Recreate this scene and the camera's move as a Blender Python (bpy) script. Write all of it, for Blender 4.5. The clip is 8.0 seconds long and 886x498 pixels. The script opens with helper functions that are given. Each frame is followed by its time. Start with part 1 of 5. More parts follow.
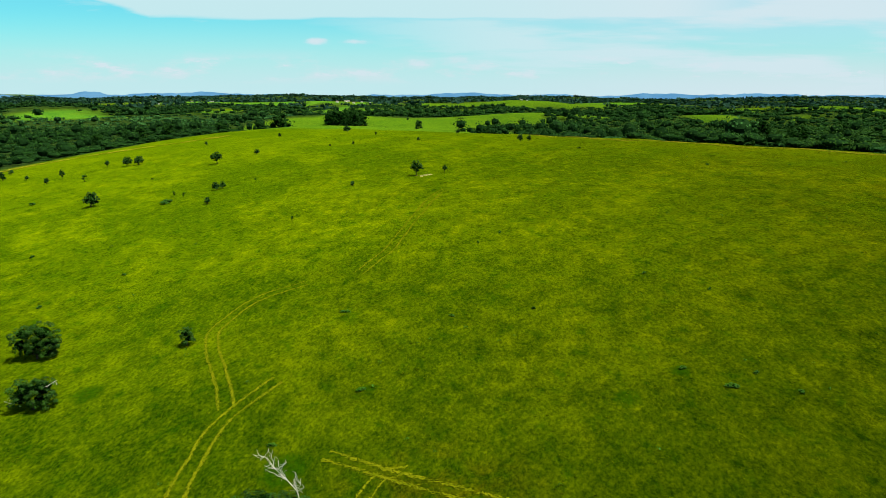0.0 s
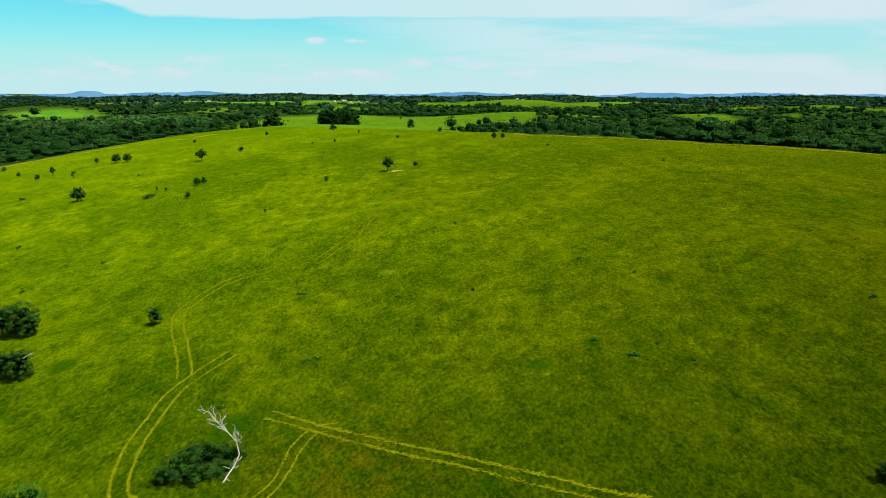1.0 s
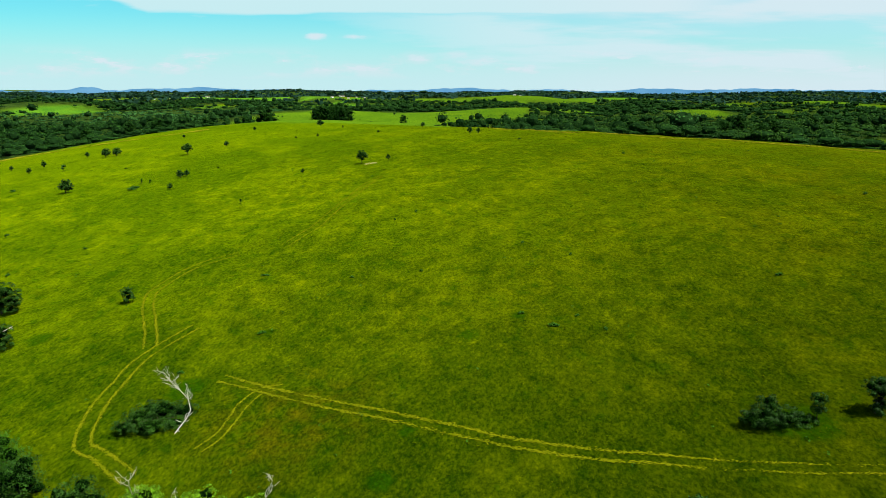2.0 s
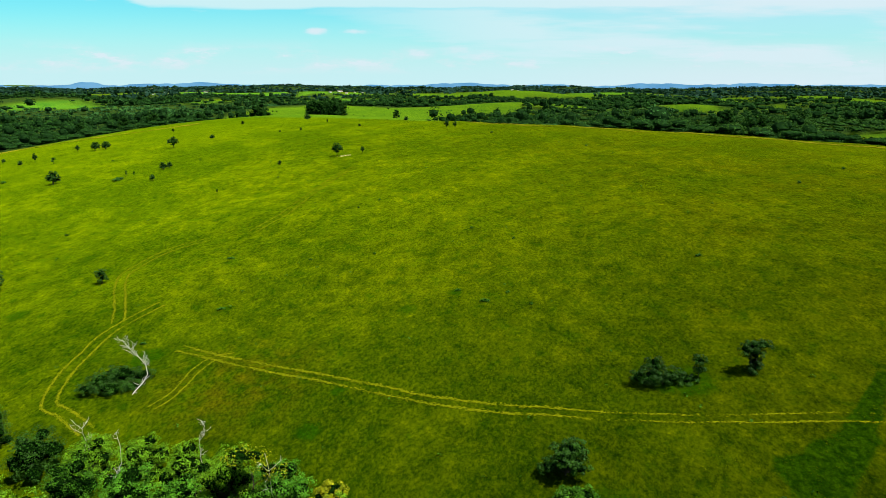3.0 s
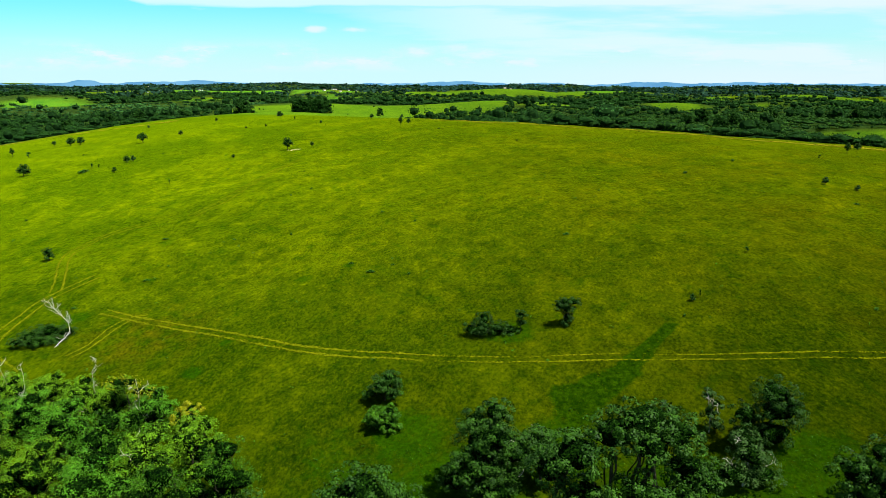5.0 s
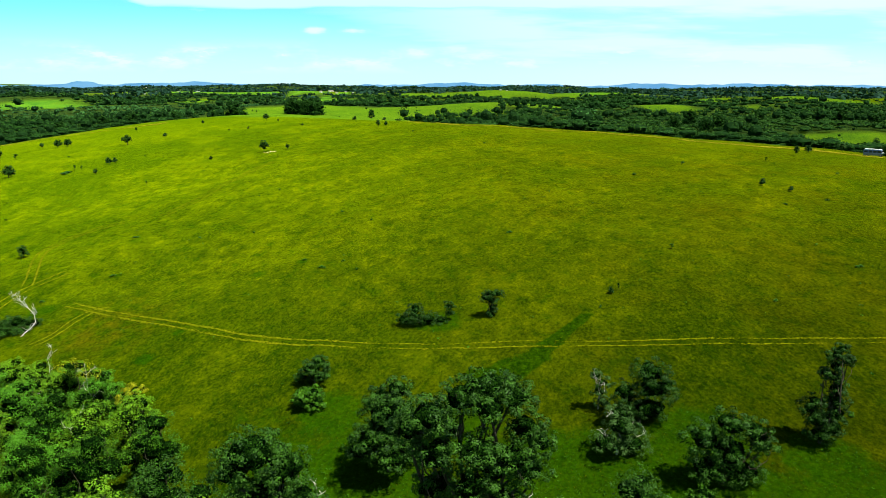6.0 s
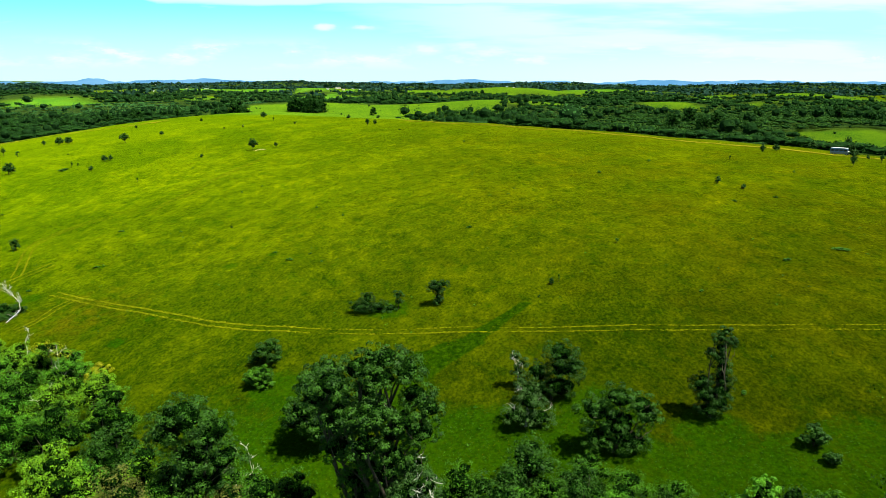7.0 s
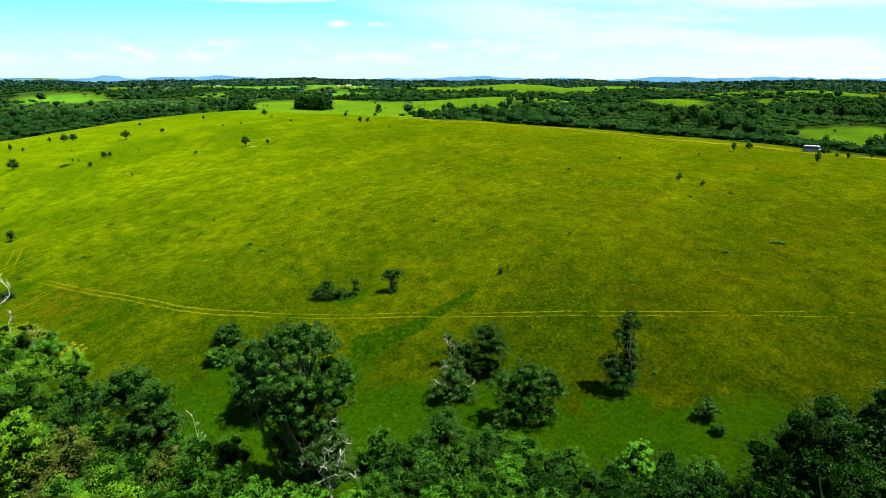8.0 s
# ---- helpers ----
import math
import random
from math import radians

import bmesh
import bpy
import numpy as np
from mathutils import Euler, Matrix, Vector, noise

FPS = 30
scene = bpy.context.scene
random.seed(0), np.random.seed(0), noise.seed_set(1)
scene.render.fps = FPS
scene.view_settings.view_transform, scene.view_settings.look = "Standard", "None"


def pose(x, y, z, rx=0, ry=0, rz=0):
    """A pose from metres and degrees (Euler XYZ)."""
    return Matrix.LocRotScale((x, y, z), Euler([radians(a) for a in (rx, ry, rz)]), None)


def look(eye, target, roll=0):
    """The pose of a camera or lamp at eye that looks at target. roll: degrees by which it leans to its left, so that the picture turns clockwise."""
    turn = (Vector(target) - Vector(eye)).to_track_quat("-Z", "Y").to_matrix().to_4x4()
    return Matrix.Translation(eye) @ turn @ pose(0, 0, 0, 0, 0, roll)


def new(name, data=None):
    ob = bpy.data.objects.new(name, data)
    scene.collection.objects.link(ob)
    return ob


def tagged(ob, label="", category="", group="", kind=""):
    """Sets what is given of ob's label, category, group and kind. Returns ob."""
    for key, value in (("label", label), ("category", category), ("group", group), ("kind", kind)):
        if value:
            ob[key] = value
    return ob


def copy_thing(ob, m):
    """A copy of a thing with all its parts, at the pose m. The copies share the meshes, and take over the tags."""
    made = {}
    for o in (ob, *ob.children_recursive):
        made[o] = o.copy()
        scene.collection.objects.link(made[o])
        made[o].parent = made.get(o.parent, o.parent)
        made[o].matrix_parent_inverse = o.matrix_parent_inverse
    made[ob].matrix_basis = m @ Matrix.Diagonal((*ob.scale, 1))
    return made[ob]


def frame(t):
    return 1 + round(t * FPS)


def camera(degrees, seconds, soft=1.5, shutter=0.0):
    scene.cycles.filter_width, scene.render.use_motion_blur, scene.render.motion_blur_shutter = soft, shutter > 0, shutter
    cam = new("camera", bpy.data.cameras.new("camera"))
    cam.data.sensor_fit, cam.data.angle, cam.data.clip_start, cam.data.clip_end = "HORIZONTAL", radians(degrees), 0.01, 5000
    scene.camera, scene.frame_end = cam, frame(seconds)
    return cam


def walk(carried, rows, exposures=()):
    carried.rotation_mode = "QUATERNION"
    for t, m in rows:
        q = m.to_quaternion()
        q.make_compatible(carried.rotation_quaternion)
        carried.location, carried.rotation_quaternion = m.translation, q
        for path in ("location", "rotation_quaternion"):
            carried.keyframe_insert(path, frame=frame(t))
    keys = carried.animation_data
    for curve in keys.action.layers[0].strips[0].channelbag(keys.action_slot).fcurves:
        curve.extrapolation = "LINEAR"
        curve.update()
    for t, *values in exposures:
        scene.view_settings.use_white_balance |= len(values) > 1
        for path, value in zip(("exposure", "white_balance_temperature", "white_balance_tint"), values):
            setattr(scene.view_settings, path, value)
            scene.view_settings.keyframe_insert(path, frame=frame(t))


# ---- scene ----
cam = camera(67.4, 8.0, soft=0.5)
METRES, EYE, TILT, LEAN, TURN = 91.0, 34.0, -13.2, -0.15, 0.0
ROWS = [
    (0.0, 0.0, 0.0, 0.0, 0.0, 0.0, -0.0),
    (0.5, 0.0418, -0.0435, -0.0103, -0.02, -0.04, 0.02),
    (1.0, 0.0848, -0.0886, -0.0208, -0.05, -0.06, 0.03),
    (1.5, 0.1279, -0.1336, -0.0314, -0.05, -0.17, 0.04),
    (3.0, 0.2641, -0.264, -0.0618, 0.04, -0.8, 0.06),
    (3.5, 0.311, -0.3042, -0.0713, 0.03, -0.84, 0.03),
    (4.0, 0.3573, -0.3429, -0.0807, 0.03, -0.9, 0.04),
    (4.5, 0.4052, -0.3818, -0.0893, 0.01, -0.97, 0.02),
    (6.0, 0.5535, -0.4952, -0.1025, -0.08, -0.84, 0.0),
    (6.5, 0.602, -0.5341, -0.1035, 0.13, -0.91, -0.02),
    (7.0, 0.6501, -0.5707, -0.1072, 0.7, -1.12, -0.14),
    (7.5, 0.7009, -0.6068, -0.1111, 1.28, -1.28, -0.27),
    (8.0, 0.7529, -0.6422, -0.1151, 1.79, -1.39, -0.37),
]
walk(cam, [(t, pose(0, 0, EYE, TILT, LEAN, TURN) @ pose(METRES * x, METRES * y, METRES * z, 90 + pitch, roll, yaw)) for t, x, y, z, yaw, pitch, roll in ROWS],
     exposures=[(0.0, 1.18), (3.0, 1.28), (4.5, 1.40), (6.5, 1.60), (8.0, 1.72)])

# ---- world and sun ----
SUN_DIR = Vector((0.43, -0.22, 1.0)).normalized()
SUN_EL = math.asin(SUN_DIR.z)
SUN_AZ = math.atan2(SUN_DIR.x, SUN_DIR.y)

world = bpy.data.worlds.new("sky")
scene.world = world
world.use_nodes = True
wn, wl = world.node_tree.nodes, world.node_tree.links
wn.clear()


def wnode(kind):
    return wn.new(kind)


def wmix(blend="MIX"):
    n = wn.new("ShaderNodeMix")
    n.data_type, n.blend_type = "RGBA", blend
    return n


def wmath(op, a, b=None, clamp=False):
    n = wnode("ShaderNodeMath")
    n.operation, n.use_clamp = op, clamp
    for i, v in enumerate((a, b)):
        if v is None:
            continue
        if isinstance(v, (int, float)):
            n.inputs[i].default_value = v
        else:
            wl.new(v, n.inputs[i])
    return n.outputs[0]


def wrange(v, a, b, c=0.0, d=1.0):
    n = wnode("ShaderNodeMapRange")
    n.interpolation_type = "SMOOTHSTEP"
    wl.new(v, n.inputs[0])
    for i, k in enumerate((a, b, c, d)):
        n.inputs[i + 1].default_value = k
    return n.outputs[0]


def wnoise(vec, scale, detail, rough, stretch):
    m = wnode("ShaderNodeMapping")
    m.inputs["Scale"].default_value = stretch
    wl.new(vec, m.inputs["Vector"])
    n = wnode("ShaderNodeTexNoise")
    n.inputs["Scale"].default_value, n.inputs["Detail"].default_value, n.inputs["Roughness"].default_value = scale, detail, rough
    wl.new(m.outputs[0], n.inputs["Vector"])
    return n.outputs[0]


sky = wnode("ShaderNodeTexSky")
sky.sky_type, sky.sun_disc, sky.sun_elevation, sky.sun_rotation = "NISHITA", False, SUN_EL, SUN_AZ
sky.air_density, sky.dust_density, sky.ozone_density = 1.0, 0.6, 1.5
coords = wnode("ShaderNodeTexCoord").outputs["Generated"]
split = wnode("ShaderNodeSeparateXYZ")
wl.new(coords, split.inputs[0])
up = wmath("MAXIMUM", split.outputs[2], 0.0)
# bearing and rise over the horizon towards the hill
ahead = wmath("MAXIMUM", wmath("ABSOLUTE", split.outputs[1]), 0.25)
bearing, rise = wmath("DIVIDE", split.outputs[0], ahead), wmath("DIVIDE", split.outputs[2], ahead)
chart = wnode("ShaderNodeCombineXYZ")
wl.new(bearing, chart.inputs[0])
wl.new(rise, chart.inputs[1])
# a long sheet of high cloud with a sharp lower edge, thin streaks under it, a veil on the brighter side
wisp = wnoise(chart.outputs[0], 2.2, 5.0, 0.55, (1, 9, 1))
edge = wmath("ADD", wmath("MULTIPLY", wmath("MAXIMUM", wmath("SUBTRACT", -0.42, bearing), 0.0), 0.26), wmath("MULTIPLY", wmath("SUBTRACT", wisp, 0.5), 0.035))
sheet = wrange(wmath("SUBTRACT", rise, edge), 0.100, 0.109)
sheet = wmath("MULTIPLY", sheet, wrange(bearing, 0.62, 0.30, 0.25, 1.0))
veil = wmath("MULTIPLY", wrange(bearing, -0.40, 0.12), wrange(wisp, 0.38, 0.56, 0.52, 0.97))
streak = wmath("MULTIPLY", wrange(wnoise(chart.outputs[0], 3.1, 6.0, 0.6, (1, 7, 1)), 0.50, 0.66), 0.5)
high = wrange(up, 0.13, 0.40, 1.0, 0.16)
thin = wmath("MULTIPLY", wmath("MAXIMUM", wmath("MAXIMUM", sheet, streak), veil), high)
haze = wrange(rise, 0.125, 0.0, 0.14, 0.96)
# small cumulus in a band low over the horizon, and two single ones
lumps = wnoise(chart.outputs[0], 9.0, 6.0, 0.62, (1, 3.2, 1))
puffs = wmath("MULTIPLY", wrange(lumps, 0.47, 0.60), wmath("MULTIPLY", wrange(rise, 0.010, 0.026), wrange(rise, 0.066, 0.042)))
for place, tall_, wide, long in ((-0.18, 0.072, 0.022, 0.0075), (-0.038, 0.043, 0.034, 0.011), (-0.125, 0.072, 0.03, 0.006)):
    dx, dy = wmath("DIVIDE", wmath("SUBTRACT", bearing, place), wide), wmath("DIVIDE", wmath("SUBTRACT", rise, tall_), long)
    d2 = wmath("ADD", wmath("MULTIPLY", dx, dx), wmath("MULTIPLY", dy, dy))
    puffs = wmath("MAXIMUM", puffs, wrange(wmath("ADD", d2, wmath("MULTIPLY", lumps, 3.0)), 2.6, 1.3))
cloud = wmath("MAXIMUM", wmath("MAXIMUM", thin, haze), wmath("MULTIPLY", puffs, 0.95), clamp=True)
tint = wmix("MULTIPLY")
tint.inputs[0].default_value = 1.0
wl.new(sky.outputs[0], tint.inputs[6])
zenith = wmix()
wl.new(wrange(up, 0.14, 0.45), zenith.inputs[0])
zenith.inputs[6].default_value, zenith.inputs[7].default_value = (0.26, 1.20, 1.22, 1), (0.55, 0.70, 0.45, 1)
wl.new(zenith.outputs[2], tint.inputs[7])
mixed = wmix()
wl.new(cloud, mixed.inputs[0])
wl.new(tint.outputs[2], mixed.inputs[6])
whiter = wmix()
wl.new(wmath("MAXIMUM", wmath("MULTIPLY", puffs, 0.9), wrange(bearing, -0.1, 0.5, 0.0, 0.75)), whiter.inputs[0])
whiter.inputs[6].default_value, whiter.inputs[7].default_value = (4.8, 7.0, 7.35, 1), (5.9, 6.8, 7.4, 1)
wl.new(whiter.outputs[2], mixed.inputs[7])
back = wnode("ShaderNodeBackground")
back.inputs["Strength"].default_value = 0.0515
wl.new(mixed.outputs[2], back.inputs["Color"])
wl.new(back.outputs[0], wnode("ShaderNodeOutputWorld").inputs[0])

sun = new("sun", bpy.data.lights.new("sun", "SUN"))
sun.data.energy, sun.data.angle, sun.data.color = 5.0, radians(0.55), (1.0, 0.95, 0.84)
sun.matrix_world = look(SUN_DIR * 500, (0, 0, 0))


# ---- materials ----
class Mat:
    """A node material, with short calls for its nodes."""

    def __init__(self, name):
        self.m = bpy.data.materials.new(name)
        self.m.use_nodes = True
        self.n, self.l = self.m.node_tree.nodes, self.m.node_tree.links
        self.b = self.n["Principled BSDF"]
        self.out = self.n["Material Output"]
        self.pos = self.n.new("ShaderNodeTexCoord").outputs["Object"]

    def put(self, v, socket):
        if hasattr(v, "is_linked"):
            self.l.new(v, socket)
        elif isinstance(v, (tuple, list)):
            socket.default_value = (*v, 1)
        else:
            socket.default_value = v

    def noise(self, scale, detail=4.0, rough=0.55, stretch=(1, 1, 1), turn=0.0):
        m = self.n.new("ShaderNodeMapping")
        m.inputs["Scale"].default_value, m.inputs["Rotation"].default_value = stretch, (0, 0, turn)
        self.l.new(self.pos, m.inputs["Vector"])
        n = self.n.new("ShaderNodeTexNoise")
        n.inputs["Scale"].default_value, n.inputs["Detail"].default_value, n.inputs["Roughness"].default_value = scale, detail, rough
        self.l.new(m.outputs[0], n.inputs["Vector"])
        return n.outputs[0]

    def span(self, v, a, b, c=0.0, d=1.0):
        n = self.n.new("ShaderNodeMapRange")
        self.l.new(v, n.inputs[0])
        for i, k in enumerate((a, b, c, d)):
            n.inputs[i + 1].default_value = k
        return n.outputs[0]

    def mix(self, f, a, b, blend="MIX"):
        n = self.n.new("ShaderNodeMix")
        n.data_type, n.blend_type = "RGBA", blend
        self.put(f, n.inputs[0])
        self.put(a, n.inputs[6])
        self.put(b, n.inputs[7])
        return n.outputs[2]

    def math(self, op, a, b):
        n = self.n.new("ShaderNodeMath")
        n.operation = op
        self.put(a, n.inputs[0])
        self.put(b, n.inputs[1])
        return n.outputs[0]

    def island(self):
        return self.n.new("ShaderNodeNewGeometry").outputs["Random Per Island"]

    def bump(self, height, strength, distance):
        n = self.n.new("ShaderNodeBump")
        n.inputs["Strength"].default_value, n.inputs["Distance"].default_value = strength, distance
        self.l.new(height, n.inputs["Height"])
        self.l.new(n.outputs[0], self.b.inputs["Normal"])

    def done(self, colour, rough=0.8, spec=0.3, metal=0.0):
        self.put(colour, self.b.inputs["Base Color"])
        self.put(rough, self.b.inputs["Roughness"])
        self.b.inputs["Specular IOR Level"].default_value = spec
        self.b.inputs["Metallic"].default_value = metal
        return self.m


def foliage(name, dark, light, rough=0.55, spec=0.06, glow=0.09, patch=0.9):
    """Leaves: colour from leaf to leaf and from bough to bough, and some light let through."""
    k = Mat(name)
    a = k.mix(k.span(k.island(), 0.0, 1.0), dark, light)
    b = k.mix(k.span(k.noise(patch, 3), 0.35, 0.65), dark, light)
    c = k.mix(0.5, a, b)
    k.done(c, rough, spec)
    t = k.n.new("ShaderNodeBsdfTranslucent")
    k.l.new(k.mix(1.0, c, (1.5, 1.7, 0.5), "MULTIPLY"), t.inputs[0])
    s = k.n.new("ShaderNodeMixShader")
    s.inputs[0].default_value = glow
    k.l.new(k.b.outputs[0], s.inputs[1])
    k.l.new(t.outputs[0], s.inputs[2])
    k.l.new(s.outputs[0], k.out.inputs[0])
    return k.m


LEAF_DARK = foliage("leaf_dark", (0.002, 0.012, 0.002), (0.026, 0.080, 0.005), glow=0.03)
LEAF_MID = foliage("leaf_mid", (0.003, 0.022, 0.001), (0.042, 0.125, 0.004), glow=0.06)
# leaf_dark made darker; on the lower-right thicket, lens falloff put into the colour
LEAF_DIMMED = foliage("leaf_dimmed", (0.001, 0.007, 0.001), (0.017, 0.058, 0.004), glow=0.02)
LEAF_VINE = foliage("leaf_vine", (0.010, 0.050, 0.002), (0.125, 0.265, 0.006))
LEAF_LIME = foliage("leaf_lime", (0.012, 0.062, 0.003), (0.070, 0.205, 0.008))
LEAF_YELLOW = foliage("leaf_yellow", (0.050, 0.085, 0.002), (0.250, 0.250, 0.004))
LEAF_OLIVE = foliage("leaf_olive", (0.016, 0.030, 0.004), (0.085, 0.090, 0.014))
LEAF_GREY = foliage("leaf_grey", (0.006, 0.026, 0.004), (0.038, 0.085, 0.016))
LEAF_WOODS = foliage("leaf_woods", (0.003, 0.015, 0.003), (0.020, 0.068, 0.008), 0.7, 0.02, 0.05, 0.05)
# far woods: distance haze put into a bluer leaf colour
LEAF_FAR_HAZE = foliage("leaf_far_haze", (0.005, 0.020, 0.012), (0.014, 0.042, 0.026), 0.7, 0.02, 0.05, 0.01)
LEAF_BRUSH = foliage("leaf_brush", (0.005, 0.022, 0.003), (0.026, 0.072, 0.008), 0.7, 0.02, 0.05, 0.10)
LEAF_SCRUB = foliage("leaf_scrub", (0.014, 0.056, 0.012), (0.040, 0.112, 0.026), 0.7, 0.02, 0.06, 0.05)


def make_core_shade():
    """Cores deep inside a crown: the shade between the leaves put into the colour."""
    k = Mat("leaf_core_shade")
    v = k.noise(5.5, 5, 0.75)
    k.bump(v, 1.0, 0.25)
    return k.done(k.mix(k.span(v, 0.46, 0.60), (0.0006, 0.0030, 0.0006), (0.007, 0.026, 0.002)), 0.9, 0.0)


LEAF_CORE_SHADE = make_core_shade()
# inside of the woodland crowns, its shade painted as dark leaf colour
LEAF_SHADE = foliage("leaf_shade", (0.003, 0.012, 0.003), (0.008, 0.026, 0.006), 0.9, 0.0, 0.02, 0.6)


def bark(name, dark, light):
    k = Mat(name)
    v = k.noise(5.0, 6, 0.65, (1, 1, 0.25))
    k.bump(v, 0.6, 0.05)
    return k.done(k.mix(k.span(v, 0.3, 0.7), dark, light), 0.9, 0.15)


BARK = bark("bark_brown", (0.018, 0.015, 0.010), (0.060, 0.050, 0.036))
BARK_PALE = bark("bark_pale", (0.20, 0.185, 0.16), (0.44, 0.42, 0.38))


def grass_tint(k):
    """The pasture's colours: greener and yellower tracts, ochre seed heads, wisps and specks, and two painted falloffs
    of light.
    """
    big = k.span(k.noise(0.011, 3, 0.5), 0.40, 0.60)
    wide = k.span(k.noise(0.05, 6, 0.66, (1, 0.75, 1), 0.7), 0.46, 0.58)
    mid = k.span(k.noise(0.26, 6, 0.66, (1.0, 0.85, 1), -0.5), 0.42, 0.64)
    fine = k.span(k.noise(1.2, 5, 0.70, (1.1, 0.75, 1), -0.6), 0.38, 0.62)
    c = k.mix(big, (0.0265, 0.0536, 0.0003), (0.0544, 0.0848, 0.0004))
    c = k.mix(k.math("MULTIPLY", wide, 0.78), c, (0.0895, 0.1166, 0.0004))
    c = k.mix(k.math("MULTIPLY", mid, 0.76), c, (0.0150, 0.0362, 0.0003))
    c = k.mix(k.math("MULTIPLY", fine, 0.42), c, (0.0794, 0.1034, 0.0006))
    # ochre seed heads on the drier side of the hill
    x = k.n.new("ShaderNodeSeparateXYZ")
    k.l.new(k.pos, x.inputs[0])
    dry = k.math("MULTIPLY", k.span(x.outputs[0], 20, 110), k.span(k.noise(0.06, 5, 0.65), 0.38, 0.66))
    dry = k.math("MULTIPLY", dry, k.span(x.outputs[1], 330, 230))
    c = k.mix(k.math("MULTIPLY", dry, 0.5), c, (0.0720, 0.0700, 0.0005))
    # greener foot, paler hilltop; brightness falloff towards the viewer put into the colour
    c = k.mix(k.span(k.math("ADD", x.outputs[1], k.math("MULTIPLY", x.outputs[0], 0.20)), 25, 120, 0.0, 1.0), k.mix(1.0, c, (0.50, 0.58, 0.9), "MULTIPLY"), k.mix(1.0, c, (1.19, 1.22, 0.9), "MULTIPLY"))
    # browner sward on the right, where the sunward dimming is put into the colour
    c = k.mix(k.span(k.math("ADD", x.outputs[0], k.math("MULTIPLY", k.noise(0.02, 4, 0.6), 70)), -10, 110), k.mix(1.0, c, (0.74, 0.80, 0.8), "MULTIPLY"), k.mix(1.0, c, (0.60, 0.585, 0.8), "MULTIPLY"))
    worn = k.n.new("ShaderNodeVectorMath")
    worn.operation = "DISTANCE"
    k.l.new(k.pos, worn.inputs[0])
    worn.inputs[1].default_value = (-1.0, 49.0, 0.0)
    bare = k.math("MULTIPLY", k.span(worn.outputs["Value"], 13, 4), k.span(k.noise(0.35, 4, 0.65), 0.40, 0.60))
    c = k.mix(k.math("MULTIPLY", bare, 0.35), c, (0.0560, 0.0430, 0.0010))
    # grain of single tussocks, dark between and pale on top
    grain = k.span(k.noise(2.4, 5, 0.8, (1.1, 0.75, 1), -0.6), 0.36, 0.64)
    c = k.mix(1.0, c, k.mix(grain, (0.50, 0.60, 0.9), (1.56, 1.44, 1.0)), "MULTIPLY")
    # soft mats of darker clover and of paler hay, a few steps across
    mats = k.noise(0.42, 5, 0.68, (1.1, 0.8, 1), 0.4)
    c = k.mix(k.span(mats, 0.53, 0.66, 0.0, 0.80), c, k.mix(1.0, c, (0.42, 0.68, 0.9), "MULTIPLY"))
    c = k.mix(k.span(mats, 0.46, 0.34, 0.0, 0.75), c, k.mix(1.0, c, (1.65, 1.42, 1.0), "MULTIPLY"))
    # dark flecks of sedge, singly and in drifts
    fleck = k.math("MULTIPLY", k.span(k.noise(1.7, 3, 0.6, (1, 0.8, 1), 0.2), 0.60, 0.70), k.span(k.noise(0.11, 4, 0.6), 0.44, 0.58))
    c = k.mix(k.math("MULTIPLY", fleck, 0.75), c, k.mix(1.0, c, (0.30, 0.50, 0.9), "MULTIPLY"))
    return c, fine, mid


def make_ground():
    k = Mat("pasture_grass")
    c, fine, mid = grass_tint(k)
    cover = k.n.new("ShaderNodeVertexColor")
    cover.layer_name = "cover"
    s = k.n.new("ShaderNodeSeparateColor")
    k.l.new(cover.outputs[0], s.inputs[0])
    rag = k.math("ADD", k.math("MULTIPLY", k.noise(0.6, 5, 0.7), 0.9), -0.45)
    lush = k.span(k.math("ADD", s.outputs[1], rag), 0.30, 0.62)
    # darkest green, kept for the wedge where the cover's alpha is 1
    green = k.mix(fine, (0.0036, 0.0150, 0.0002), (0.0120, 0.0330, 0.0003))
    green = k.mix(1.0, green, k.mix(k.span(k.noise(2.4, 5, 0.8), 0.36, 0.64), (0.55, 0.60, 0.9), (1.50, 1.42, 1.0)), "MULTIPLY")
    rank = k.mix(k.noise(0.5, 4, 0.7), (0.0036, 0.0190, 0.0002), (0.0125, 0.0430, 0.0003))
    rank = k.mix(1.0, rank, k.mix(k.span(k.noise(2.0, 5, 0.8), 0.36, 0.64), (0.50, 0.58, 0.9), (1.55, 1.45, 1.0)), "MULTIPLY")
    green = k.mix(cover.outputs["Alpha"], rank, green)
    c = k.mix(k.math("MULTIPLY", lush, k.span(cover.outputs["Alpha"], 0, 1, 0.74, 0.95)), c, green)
    crop = k.mix(k.span(k.noise(0.03, 4), 0.35, 0.65), (0.0213, 0.0902, 0.0074), (0.0574, 0.1435, 0.0082))
    c = k.mix(s.outputs[2], c, crop)
    litter = k.mix(k.span(k.noise(0.08, 5), 0.3, 0.7), (0.0057, 0.0172, 0.0046), (0.0172, 0.0356, 0.0080))
    c = k.mix(s.outputs[0], c, litter)
    k.bump(k.math("ADD", k.math("MULTIPLY", fine, 0.6), k.math("MULTIPLY", mid, 1.2)), 0.28, 0.30)
    k.b.inputs["Diffuse Roughness"].default_value = 1.0
    # seed heads and blade tips that catch the light at a low slant
    k.b.inputs["Sheen Weight"].default_value, k.b.inputs["Sheen Roughness"].default_value = 0.30, 0.20
    k.b.inputs["Sheen Tint"].default_value = (0.70, 0.80, 0.008, 1)
    return k.done(c, 1.0, 0.0)


